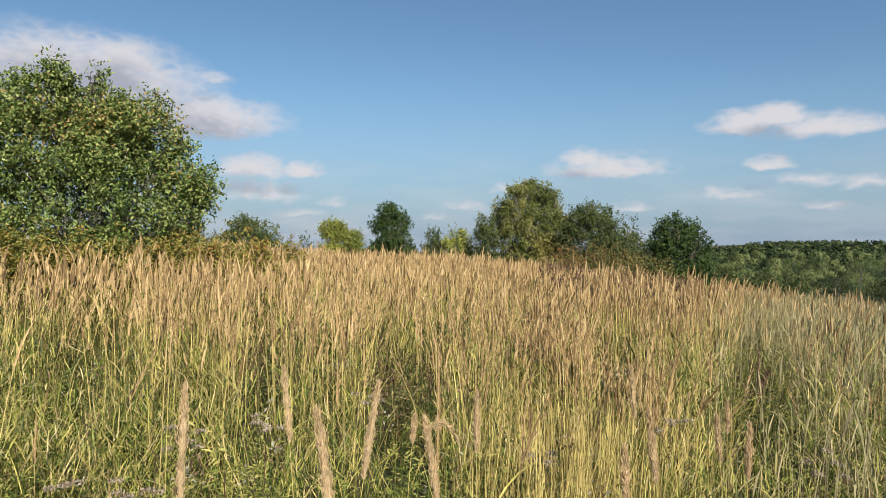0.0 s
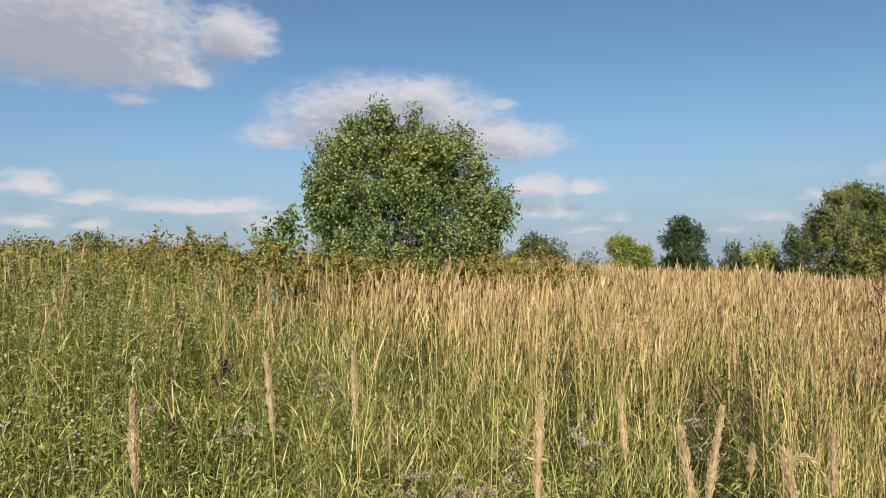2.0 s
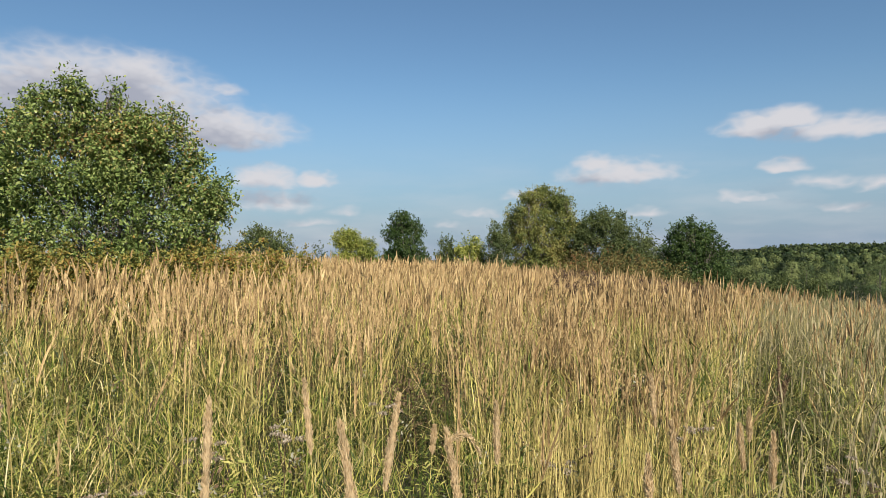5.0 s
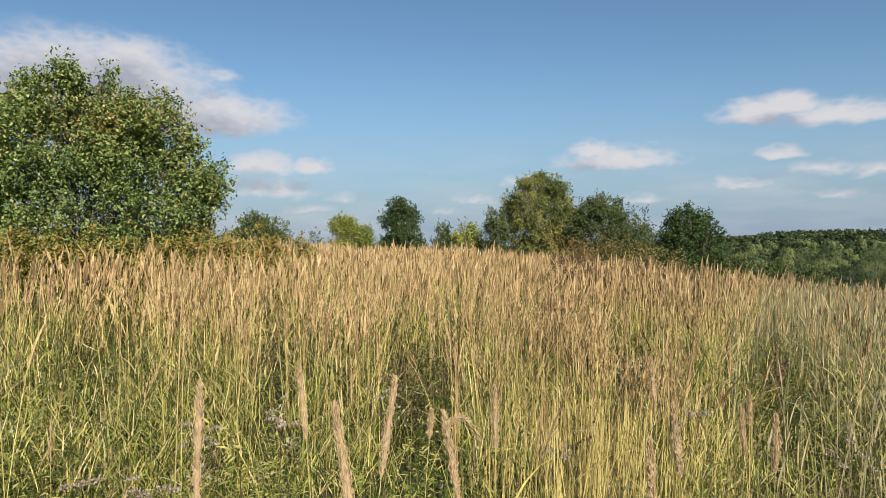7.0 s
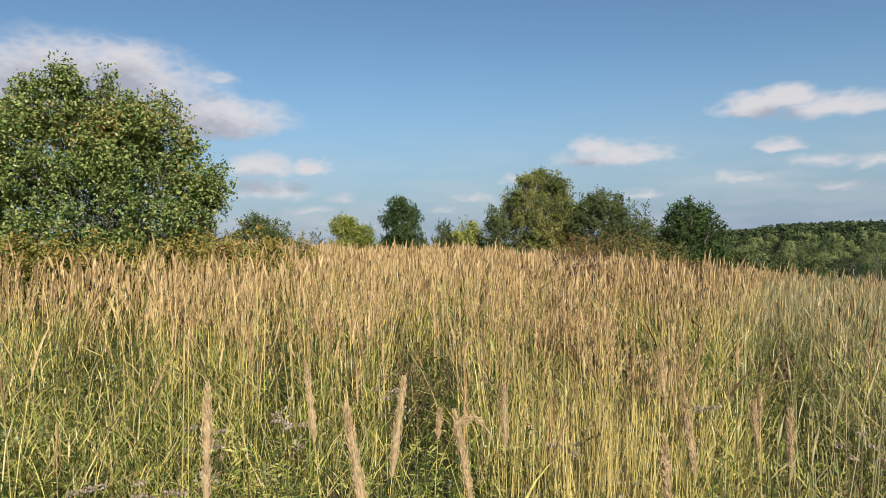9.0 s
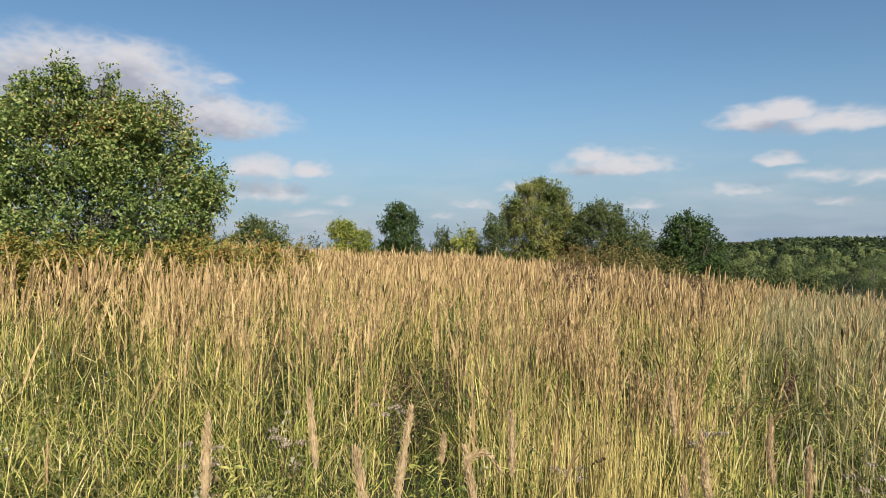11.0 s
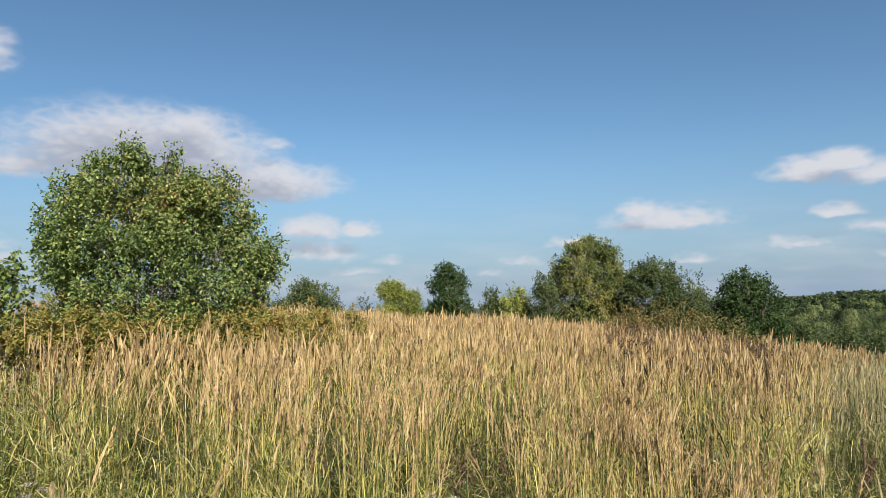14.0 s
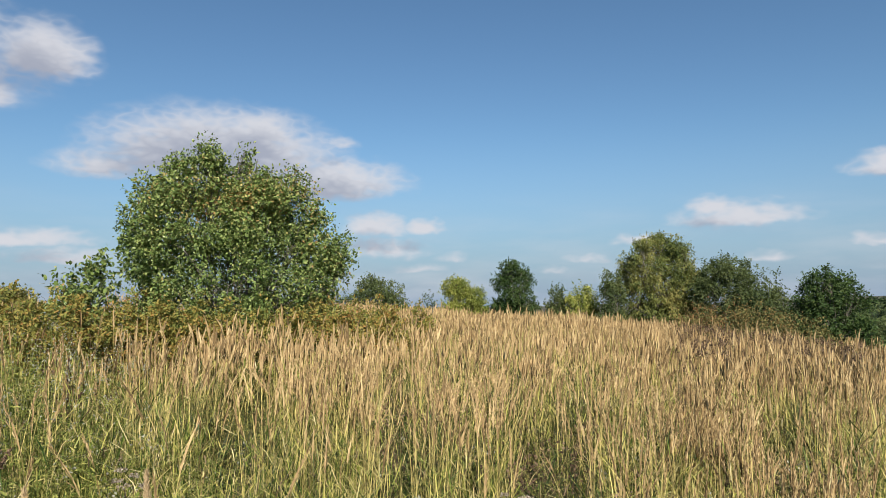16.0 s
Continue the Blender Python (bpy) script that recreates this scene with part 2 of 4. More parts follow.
M_LITTER = leaf_material("dry_blade", [(0.0, (0.24, 0.17, 0.075)), (0.4, (0.44, 0.36, 0.14)), (0.8, (0.62, 0.53, 0.23)), (1.0, (0.74, 0.64, 0.36))], 0.15, 0.55, 0.4, 2.5)
# dark weeds, their leaf colour deepened to stand for the hollows' shade
M_SHADY = leaf_material("dark_weed_leaf_with_shade", [(0.0, (0.025, 0.04, 0.012)), (0.4, (0.065, 0.085, 0.022)), (0.75, (0.16, 0.165, 0.045)), (1.0, (0.36, 0.29, 0.11))], 0.1, 0.55, 0.2, 2.0)
# blades whose dark colour paints in the shade between the reeds
M_UNDER_SHADE = leaf_material("shade_tinted_undergrowth", [(0.0, (0.025, 0.035, 0.01)), (0.5, (0.075, 0.08, 0.02)), (1.0, (0.22, 0.18, 0.06))], 0.05, 0.6, 0.3, 0.4)
M_DEAD = leaf_material("dead_seed_head", [(0.0, (0.07, 0.045, 0.03)), (0.6, (0.16, 0.10, 0.06)), (1.0, (0.30, 0.21, 0.13))], 0.1, 0.8)
M_DRYHEAD = leaf_material("dry_flower_head", [(0.0, (0.17, 0.12, 0.08)), (0.5, (0.32, 0.25, 0.18)), (1.0, (0.52, 0.45, 0.36))], 0.1, 0.8)
M_FLUFF = leaf_material("seed_fluff", [(0.0, (0.34, 0.34, 0.23)), (1.0, (0.62, 0.58, 0.47))], 0.4, 0.9)
M_WILLOW = leaf_material("willow_leaf", [(0.0, (0.07, 0.115, 0.03)), (0.45, (0.19, 0.265, 0.07)), (0.86, (0.39, 0.45, 0.15)), (0.97, (0.54, 0.46, 0.17)), (1.0, (0.46, 0.30, 0.11))], 0.3, 0.33, 0.35, 0.7, spread=0.92)
M_RUST = leaf_material("rusty_leaf", [(0.0, (0.16, 0.19, 0.045)), (0.45, (0.33, 0.31, 0.075)), (0.8, (0.43, 0.33, 0.085)), (1.0, (0.41, 0.22, 0.065))], 0.3, 0.65, 0.6, 0.6)
M_BROWN = leaf_material("dry_brown_leaf", [(0.0, (0.12, 0.14, 0.045)), (0.4, (0.22, 0.195, 0.065)), (0.8, (0.30, 0.20, 0.075)), (1.0, (0.31, 0.15, 0.065))], 0.2, 0.7, 0.6, 0.5)
M_HEDGE = leaf_material("olive_leaf", [(0.0, (0.10, 0.12, 0.035)), (0.5, (0.22, 0.22, 0.065)), (1.0, (0.36, 0.30, 0.09))], 0.25, 0.6, 0.5, 0.8, spread=0.6)
M_OAK = leaf_material("oak_leaf", [(0.0, (0.03, 0.06, 0.016)), (0.6, (0.075, 0.125, 0.034)), (1.0, (0.17, 0.21, 0.06))], 0.25, 0.55, 0.35, 0.5, spread=0.7)
M_YELLOW = leaf_material("yellowing_leaf", [(0.0, (0.12, 0.18, 0.035)), (0.5, (0.32, 0.36, 0.07)), (1.0, (0.60, 0.58, 0.15))], 0.35, 0.5, 0.5, 0.5)
M_TALLW = leaf_material("tall_willow_leaf", [(0.0, (0.075, 0.11, 0.03)), (0.5, (0.20, 0.225, 0.06)), (1.0, (0.48, 0.42, 0.13))], 0.3, 0.55, 0.7, 0.7, spread=0.45)
M_DULL = leaf_material("dull_green_leaf", [(0.0, (0.05, 0.08, 0.03)), (0.6, (0.125, 0.16, 0.055)), (1.0, (0.23, 0.25, 0.09))], 0.3, 0.55, 0.5, 0.5, spread=0.6)
M_WOODS = leaf_material("wood_leaf", [(0.0, (0.03, 0.055, 0.022)), (0.5, (0.085, 0.12, 0.042)), (1.0, (0.17, 0.20, 0.07))], 0.2, 0.6, 0.9, 0.2, spread=0.2)
M_WOODS_DARK = leaf_material("dark_wood_leaf", [(0.0, (0.015, 0.03, 0.012)), (1.0, (0.04, 0.06, 0.02))], 0.2, 0.6, 0.3, 0.05)
M_WOODS_LIGHT = leaf_material("light_wood_leaf", [(0.0, (0.12, 0.165, 0.055)), (1.0, (0.25, 0.275, 0.10))], 0.25, 0.6, 0.8, 0.13, spread=0.25)

# ---------------------------------------------------------------- ground
rng = np.random.default_rng(7)


def step(a, b, v):
    s = np.clip((v - a) / (b - a), 0, 1)
    return s * s * (3 - 2 * s)


def lift(x, y):
    """The ground's height: a field that falls to the right, a crest, and a wooded valley beyond."""
    x, y = np.asarray(x, float), np.asarray(y, float)
    d = np.hypot(x, y)
    soft = lambda v, w: w * np.logaddexp(0, v / w)
    h = -0.076 * np.clip(soft(x, 2.0) - 1.386, -2, 16) - 0.045 * np.clip(soft(x - 5, 1.0), 0, 12) + 0.058 * np.clip(soft(-x, 2.0) - 1.386, -2, 13)
    h = h + 0.006 * np.clip(d, 0, 20) + 0.05 * np.sin(x * 0.5 + 1.0) * np.sin(y * 0.43) * step(3, 8, d)
    h = h - 0.035 * np.clip(soft(d - 20, 2.0), 0, 40)
    right = step(0.1, 0.5, np.arctan2(x, np.maximum(y, 1e-3))) * (y > 0)
    h = h - 13.0 * step(28, 240, d) * right - 60.0 * step(40, 800, d) * (1 - right)
    h = h + 9.5 * step(260, 1300, d) * step(0.02, 0.42, np.arctan2(x, np.maximum(y, 1e-3))) * (y > 0)
    return h


def vnoise(x, y, size, seed=0):
    """Smooth value noise from 0 to 1."""
    x, y = x / size + 1000, y / size + 1000
    i, j = np.floor(x).astype(int), np.floor(y).astype(int)
    u, v = x - i, y - j
    u, v = u * u * (3 - 2 * u), v * v * (3 - 2 * v)
    table = np.random.default_rng(seed + 50).random((128, 128))
    g = lambda a, b: table[a % 128, b % 128]
    return (g(i, j) * (1 - u) + g(i + 1, j) * u) * (1 - v) + (g(i, j + 1) * (1 - u) + g(i + 1, j + 1) * u) * v


def mesh_from(name, verts, quads, mats, slots=None, along=None, smooth=False):
    me = bpy.data.meshes.new(name)
    verts, quads = np.asarray(verts, np.float32), np.asarray(quads, np.int32)
    k = quads.shape[1]
    me.vertices.add(len(verts))
    me.vertices.foreach_set("co", verts.ravel())
    me.loops.add(quads.size)
    me.loops.foreach_set("vertex_index", quads.ravel())
    me.polygons.add(len(quads))
    me.polygons.foreach_set("loop_start", np.arange(0, quads.size, k, dtype=np.int32))
    for m in mats:
        me.materials.append(m)
    if slots is not None:
        me.polygons.foreach_set("material_index", np.asarray(slots, np.int32))
    me.polygons.foreach_set("use_smooth", np.full(len(quads), smooth))
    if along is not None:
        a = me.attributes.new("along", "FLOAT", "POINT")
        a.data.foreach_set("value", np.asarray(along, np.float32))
    me.update(calc_edges=True)
    return me


def build_ground():
    radii = np.concatenate([np.linspace(0, 60, 90), np.geomspace(63, 4500, 60)])
    n = 180
    ang = np.linspace(0, 2 * np.pi, n, endpoint=False)
    rr, aa = np.meshgrid(radii[1:], ang, indexing="ij")
    x, y = rr * np.sin(aa), rr * np.cos(aa)
    z = lift(x, y) + 0.05 * (vnoise(x, y, 0.9, 3) - 0.5) * step(1, 3, rr)
    verts = np.concatenate([[[0, 0, 0]], np.stack([x, y, z], -1).reshape(-1, 3)])
    i, j = np.meshgrid(np.arange(len(radii) - 2), np.arange(n), indexing="ij")
    a = 1 + i * n + j
    b = 1 + i * n + (j + 1) % n
    quads = np.stack([a, b, b + n, a + n], -1).reshape(-1, 4)[:, ::-1]
    first = np.stack([np.zeros(n, int), 1 + np.arange(n), 1 + (np.arange(n) + 1) % n, 1 + (np.arange(n) + 1) % n], -1)
    me = bpy.data.meshes.new("ground")
    me.from_pydata([tuple(v) for v in verts], [], [tuple(q) for q in quads] + [tuple(q[:3])[::-1] for q in first])
    me.materials.append(M_GROUND)
    return tagged(new("ground", me), "dry thatch and soil under a sloping meadow", "ground", kind="structure")


build_ground()


# ---------------------------------------------------------------- blades and leaves
class Heap:
    """Gathers ribbons and leaves for one mesh."""

    def __init__(self):
        self.v, self.q, self.s, self.a, self.n = [], [], [], [], 0

    def put(self, verts, quads, slot, along):
        self.v.append(verts), self.q.append(quads + self.n), self.a.append(along)
        self.s.append(np.full(len(quads), slot))
        self.n += len(verts)

    def ribbons(self, pos, length, way, tilt, bend, width, face, prof, slot=0):
        """Bent strips: from pos, tilted off the vertical towards way, bending further; returns their tips."""
        n, k = len(pos), len(prof) - 1
        if n == 0:
            return pos
        f = lambda v: np.broadcast_to(np.asarray(v, float), (n,))
        length, way, tilt, bend, width, face = map(f, (length, way, tilt, bend, width, face))
        s = (np.arange(k) + 0.5) / k
        th = tilt[:, None] + bend[:, None] * s
        d = np.stack([np.sin(th) * np.cos(way)[:, None], np.sin(th) * np.sin(way)[:, None], np.cos(th)], -1) * (length[:, None, None] / k)
        line = np.concatenate([np.zeros((n, 1, 3)), np.cumsum(d, 1)], 1) + pos[:, None]
        side = np.stack([np.cos(face), np.sin(face), np.zeros(n)], -1)[:, None] * (width[:, None] * np.asarray(prof) / 2)[..., None]
        verts = np.stack([line - side, line + side], 2).reshape(-1, 3)
        base = (np.arange(n) * (k + 1) * 2)[:, None] + np.arange(k) * 2
        quads = np.stack([base, base + 1, base + 3, base + 2], -1).reshape(-1, 4)
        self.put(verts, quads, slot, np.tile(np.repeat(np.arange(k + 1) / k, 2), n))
        return line[:, -1]

    def leaves(self, pos, way, up, length, width, slot=0, oval=False):
        """Leaves, folded a little, from pos along way: diamonds, or ovals of two faces."""
        n = len(pos)
        if n == 0:
            return
        f = lambda v: np.broadcast_to(np.asarray(v, float), (n,))[:, None]
        length, width = f(length), f(width)
        way = way / np.linalg.norm(way, axis=1, keepdims=True)
        side = np.cross(way, up)
        side /= np.linalg.norm(side, axis=1, keepdims=True) + 1e-9
        nrm = np.cross(side, way)
        if oval:
            low, high = pos + way * length * 0.28 + nrm * length * 0.07, pos + way * length * 0.7 + nrm * length * 0.05
            tip = pos + way * length - nrm * length * 0.05
            verts = np.stack([pos, low - side * width * 0.46, high - side * width * 0.42, tip, high + side * width * 0.42, low + side * width * 0.46], 1).reshape(-1, 3)
            base = (np.arange(n) * 6)[:, None]
            quads = np.concatenate([base + [0, 1, 2, 5], base + [2, 3, 4, 5]], 1).reshape(-1, 4)
            self.put(verts, quads, slot, np.tile([0, .3, .7, 1, .7, .3], n))
            return
        mid = pos + way * length * 0.45 + nrm * length * 0.06
        verts = np.stack([pos, mid - side * width / 2, pos + way * length, mid + side * width / 2], 1).reshape(-1, 3)
        quads = (np.arange(n) * 4)[:, None] + np.arange(4)
        self.put(verts, quads, slot, np.tile([0, .5, 1, .5], n))

    def tube(self, points, radii, slot=0, sides=5):
        p = np.asarray(points, float)
        k = len(p)
        t = np.gradient(p, axis=0)
        t /= np.linalg.norm(t, axis=1, keepdims=True) + 1e-9
        ref = np.where(np.abs(t[:, 2:3]) > 0.9, [[1.0, 0, 0]], [[0, 0, 1.0]])
        a = np.cross(t, ref)
        a /= np.linalg.norm(a, axis=1, keepdims=True) + 1e-9
        b = np.cross(t, a)
        c = np.arange(sides) * 2 * np.pi / sides
        ring = p[:, None] + (a[:, None] * np.cos(c)[:, None] + b[:, None] * np.sin(c)[:, None]) * np.asarray(radii)[:, None, None]
        i, j = np.meshgrid(np.arange(k - 1), np.arange(sides), indexing="ij")
        q = np.stack([i * sides + j, i * sides + (j + 1) % sides, (i + 1) * sides + (j + 1) % sides, (i + 1) * sides + j], -1).reshape(-1, 4)
        self.put(ring.reshape(-1, 3), q, slot, np.repeat(np.linspace(0, 1, k), sides))

    def mesh(self, name, mats, smooth=False):
        return mesh_from(name, np.concatenate(self.v), np.concatenate(self.q), mats, np.concatenate(self.s), np.concatenate(self.a), smooth)


def ring_points(r0, r1, density, a0=-64.0, a1=42.0):
    """Random places of the field between two distances and two bearings (degrees from +y, clockwise)."""
    area = 0.5 * (r1 ** 2 - r0 ** 2) * radians(a1 - a0)
    n = int(area * density)
    r = np.sqrt(rng.uniform(r0 ** 2, r1 ** 2, n))
    a = np.radians(rng.uniform(a0, a1, n))
    return np.stack([r * np.sin(a), r * np.cos(a)], 1)


def bush_zone(x, y):
    """1 where the rusty weeds and the willow stand and no reed grows."""
    d, a = np.hypot(x, y), np.degrees(np.arctan2(x, y))
    return step(8.8, 10.0, d) * (1 - step(14, 15.5, d)) * (1 - step(-17, -12, a))


def gap_reach(x, y, gx, gy):
    """How far a place lies from a hollow's middle; hollows are long in the direction away from the path."""
    g = math.hypot(gx, gy)
    along, across = ((x - gx) * gx + (y - gy) * gy) / g, ((x - gx) * gy - (y - gy) * gx) / g
    return np.hypot(across, along * 0.3)


def reed_share(x, y):
    d, a = np.hypot(x, y), np.degrees(np.arctan2(x, y))
    share = (0.35 + 0.9 * vnoise(x, y, 0.9, 1) * (0.4 + 1.1 * vnoise(x, y, 2.6, 2))) * (0.05 + 1.15 * step(0.36, 0.68, vnoise(x, y, 0.32, 77))) * (0.35 + 0.8 * step(0.25, 0.6, vnoise(x, y, 1.0, 78)))
    share *= 0.04 + 0.96 * step(2.8, 5.0, d + 1.2 * (vnoise(x, y, 1.0, 5) - 0.5) + 0.7 * np.exp(-((a - 12) / 12) ** 2))
    rag = 14 * (vnoise(x, y, 1.2, 31) - 0.5)
    share *= 1 - 0.85 * step(19, 27, a + rag)
    share *= 1 - 0.6 * step(9, 11.5, d) * step(7, 10, a) * (1 - step(19, 22, a))
    share *= 1 - 0.88 * step(25, 36, -a + 1.8 * rag)
    share *= 1 - bush_zone(x, y)
    for gx, gy, gr in GAPS:
        share *= step(gr * 0.6, gr * 1.3, gap_reach(x, y, gx, gy))
    return np.clip(share, 0, 1)


# hollows of dark weeds, shade partly put into leaf colour: place and reach
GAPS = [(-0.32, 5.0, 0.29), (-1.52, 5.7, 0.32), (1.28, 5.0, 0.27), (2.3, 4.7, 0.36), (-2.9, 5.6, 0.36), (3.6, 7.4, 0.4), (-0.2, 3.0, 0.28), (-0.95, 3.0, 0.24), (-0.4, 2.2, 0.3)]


def ground_at(p):
    return np.column_stack([p, lift(p[:, 0], p[:, 1]) - 0.02])


def sow_reeds():
    h = Heap()
    for r0, r1, dens, k, wide in ((1.2, 4.0, 460, 4, 0.8), (4.0, 7.0, 310, 3, 1.0), (7.0, 11.5, 185, 2, 1.2), (11.5, 18.0, 230, 1, 1.15), (18.0, 30.0, 90, 1, 1.5)):
        if k > 1:                            # tussocks
            p = np.repeat(ring_points(r0, r1, dens / 18), 18, axis=0)
            p = p + rng.normal(0, 0.05 if k > 2 else 0.075, p.shape)
        else:
            p = ring_points(r0, r1, dens)
        p = p[rng.random(len(p)) < reed_share(p[:, 0], p[:, 1])]
        n = len(p)
        pos = ground_at(p)
        tall = np.clip(rng.normal(1.12, 0.17 if k > 1 else 0.11, n), 0.55, 1.5) * (0.84 + 0.32 * vnoise(p[:, 0], p[:, 1], 1.1, 9))
        way = rng.normal(0.3, 1.7, n)
        tilt, bend = np.abs(rng.normal(0.03, 0.085, n)), rng.normal(0.06, 0.1, n)
        face = rng.uniform(0, np.pi, n)
        stem = tall * 0.84
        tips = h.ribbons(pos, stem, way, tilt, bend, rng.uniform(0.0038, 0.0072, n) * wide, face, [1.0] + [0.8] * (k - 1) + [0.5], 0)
        head = rng.uniform(0.13, 0.25, n)
        fat = rng.uniform(0.012, 0.025, n) * wide
        prof = {4: [0.15, 0.8, 0.95, 1.0, 0.75, 0.5, 0.08], 3: [0.2, 0.9, 1.0, 0.7, 0.1], 2: [0.3, 1.0, 0.8, 0.1], 1: [0.4, 1.0, 0.1]}[k]
        droop = bend + np.abs(rng.normal(0.05, 0.12, n))
        if k > 2:
            th = tilt + bend + droop * 0.5
            axis = np.column_stack([np.sin(th) * np.cos(way), np.sin(th) * np.sin(way), np.cos(th)])
            for turn in (0, 1.57):
                h.ribbons(tips - [0, 0, 0.01], head, way, tilt + bend, droop, fat * 0.55, face + turn, prof, 1)
            for u in np.linspace(0, 1, 26 if k == 4 else 14):
                off = rng.normal(0, 0.22, (n, 3)) * (fat * (0.35 + 0.8 * np.sin(np.pi * min(u * 0.9 + 0.08, 1))))[:, None]
                h.leaves(tips + axis * (head * u * 0.9)[:, None] + off, axis + off * 55, rng.normal(0, 1, (n, 3)), rng.uniform(0.018, 0.036, n), rng.uniform(0.003, 0.006, n) * (1 if k == 4 else 1.3), 1)
        else:
            h.ribbons(tips - [0, 0, 0.01], head, way, tilt + bend, droop, fat, face, prof, 1)
            h.ribbons(tips - [0, 0, 0.01], head, way, tilt + bend, droop, fat, face + 1.57, prof, 1)
        for _ in range({4: 3, 3: 2, 2: 1, 1: 0}[k]):
            at = pos + np.column_stack([rng.normal(0, .01, n), rng.normal(0, .01, n), tall * rng.uniform(0.1, 0.6, n)])
            h.ribbons(at, rng.uniform(0.2, 0.5, n), rng.uniform(0, 6.28, n), rng.uniform(0.15, 0.6, n), rng.uniform(0.1, 1.3, n),
                      rng.uniform(0.004, 0.008, n) * wide, rng.uniform(0, 3.14, n), [0.6, 1.0, 0.75, 0.1] if k > 2 else [0.8, 0.9, 0.1], 2)
    # a dense stand of shorter straw where the reeds come nearest
    p = np.repeat(ring_points(2.4, 4.4, 60, 0, 25), 18, axis=0)
    p = p + rng.normal(0, 0.06, p.shape)
    a = np.degrees(np.arctan2(p[:, 0], p[:, 1]))
    p = p[rng.random(len(p)) < np.exp(-((a - 11) / 7.5) ** 2)]
    n = len(p)
    h.ribbons(ground_at(p), rng.uniform(0.55, 1.0, n), rng.normal(0.3, 1.4, n), np.abs(rng.normal(0.05, 0.09, n)), rng.normal(0.1, 0.15, n), rng.uniform(0.004, 0.007, n), rng.uniform(0, 3.14, n), [1, 0.9, 0.7, 0.2], 0)
    ob = new("reed_grass", h.mesh("reed_grass", [M_STEM, M_HEAD, M_BLADE]))
    return tagged(ob, "tall dry straw-coloured reed grass with feathery pinkish-tan heads", "grass", kind="stuff")


def thin_out(p):
    """Keeps fewer places in the hollows, in clumps, and under the nearest reeds."""
    for gx, gy, gr in GAPS:
        p = p[rng.random(len(p)) < 0.04 + step(gr * 0.5, gr * 1.1, gap_reach(p[:, 0], p[:, 1], gx, gy))]
    p = p[rng.random(len(p)) < 0.22 + 0.95 * step(0.3, 0.62, vnoise(p[:, 0], p[:, 1], 0.3, 15)) * (0.45 + 0.7 * step(0.25, 0.6, vnoise(p[:, 0], p[:, 1], 0.9, 16)))]
    bare = np.exp(-((np.degrees(np.arctan2(p[:, 0], p[:, 1])) - 11) / 9) ** 2) * (1 - step(3.5, 5.5, np.hypot(p[:, 0], p[:, 1])))
    return p[rng.random(len(p)) > 0.5 * bare]


def sow_blades():
    h = Heap()
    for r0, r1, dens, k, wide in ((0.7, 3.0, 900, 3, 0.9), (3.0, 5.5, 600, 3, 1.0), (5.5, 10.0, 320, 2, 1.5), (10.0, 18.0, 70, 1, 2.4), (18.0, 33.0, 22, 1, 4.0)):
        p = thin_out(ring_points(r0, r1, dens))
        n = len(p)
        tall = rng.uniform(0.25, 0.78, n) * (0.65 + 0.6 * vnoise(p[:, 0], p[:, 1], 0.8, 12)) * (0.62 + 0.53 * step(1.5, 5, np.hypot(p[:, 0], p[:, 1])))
        # from 5.5 m on, blades carry the shade of the gaps in their colour
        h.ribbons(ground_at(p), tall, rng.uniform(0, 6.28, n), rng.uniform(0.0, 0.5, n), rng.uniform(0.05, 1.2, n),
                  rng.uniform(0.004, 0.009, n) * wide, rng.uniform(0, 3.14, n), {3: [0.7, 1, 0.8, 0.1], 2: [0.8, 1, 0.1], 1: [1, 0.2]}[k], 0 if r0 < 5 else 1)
    # short leaves and broken blades that lie across one another at all heights
    for r0, r1, dens, wide, k in ((1.0, 2.2, 4200, 0.75, 3), (2.2, 3.6, 3000, 0.9, 3), (3.6, 5.2, 1500, 1.1, 2), (5.2, 8.0, 450, 1.4, 2)):
        p = thin_out(ring_points(r0, r1, dens))
        n = len(p)
        crown = 0.30 + 0.13 * np.hypot(p[:, 0], p[:, 1]) + 0.22 * (vnoise(p[:, 0], p[:, 1], 0.5, 41) - 0.5)
        pos = ground_at(p) + np.column_stack([np.zeros((n, 2)), np.clip(crown, 0.2, 0.95) * rng.uniform(0.25, 1.0, n) ** 0.7])
        kind = rng.random(n)
        prof = [0.5, 1, 0.8, 0.1] if k == 3 else [0.6, 1, 0.15]
        for slot, lo, hi in ((0, 0.0, 0.5), (2, 0.5, 0.7), (4, 0.7, 0.96), (3, 0.96, 1.0)):
            m = (kind >= lo) & (kind < hi)
            c = int(m.sum())
            h.ribbons(pos[m], rng.uniform(0.05, 0.2, c), rng.uniform(0, 6.28, c), rng.uniform(0.0, 1.7, c), rng.uniform(-0.4, 1.4, c),
                      rng.uniform(0.0028, 0.0075, c) * wide * (1.25 if slot == 2 else 1.0), rng.uniform(0, 3.14, c), prof, slot)
    ob = new("meadow_grass", h.mesh("meadow_grass", [M_BLADE, M_UNDER_SHADE, M_FORB, M_DEAD, M_LITTER]))
    return tagged(ob, "tangled green and yellowing meadow grass between the reeds, darkened for shade farther off", "grass", kind="stuff")


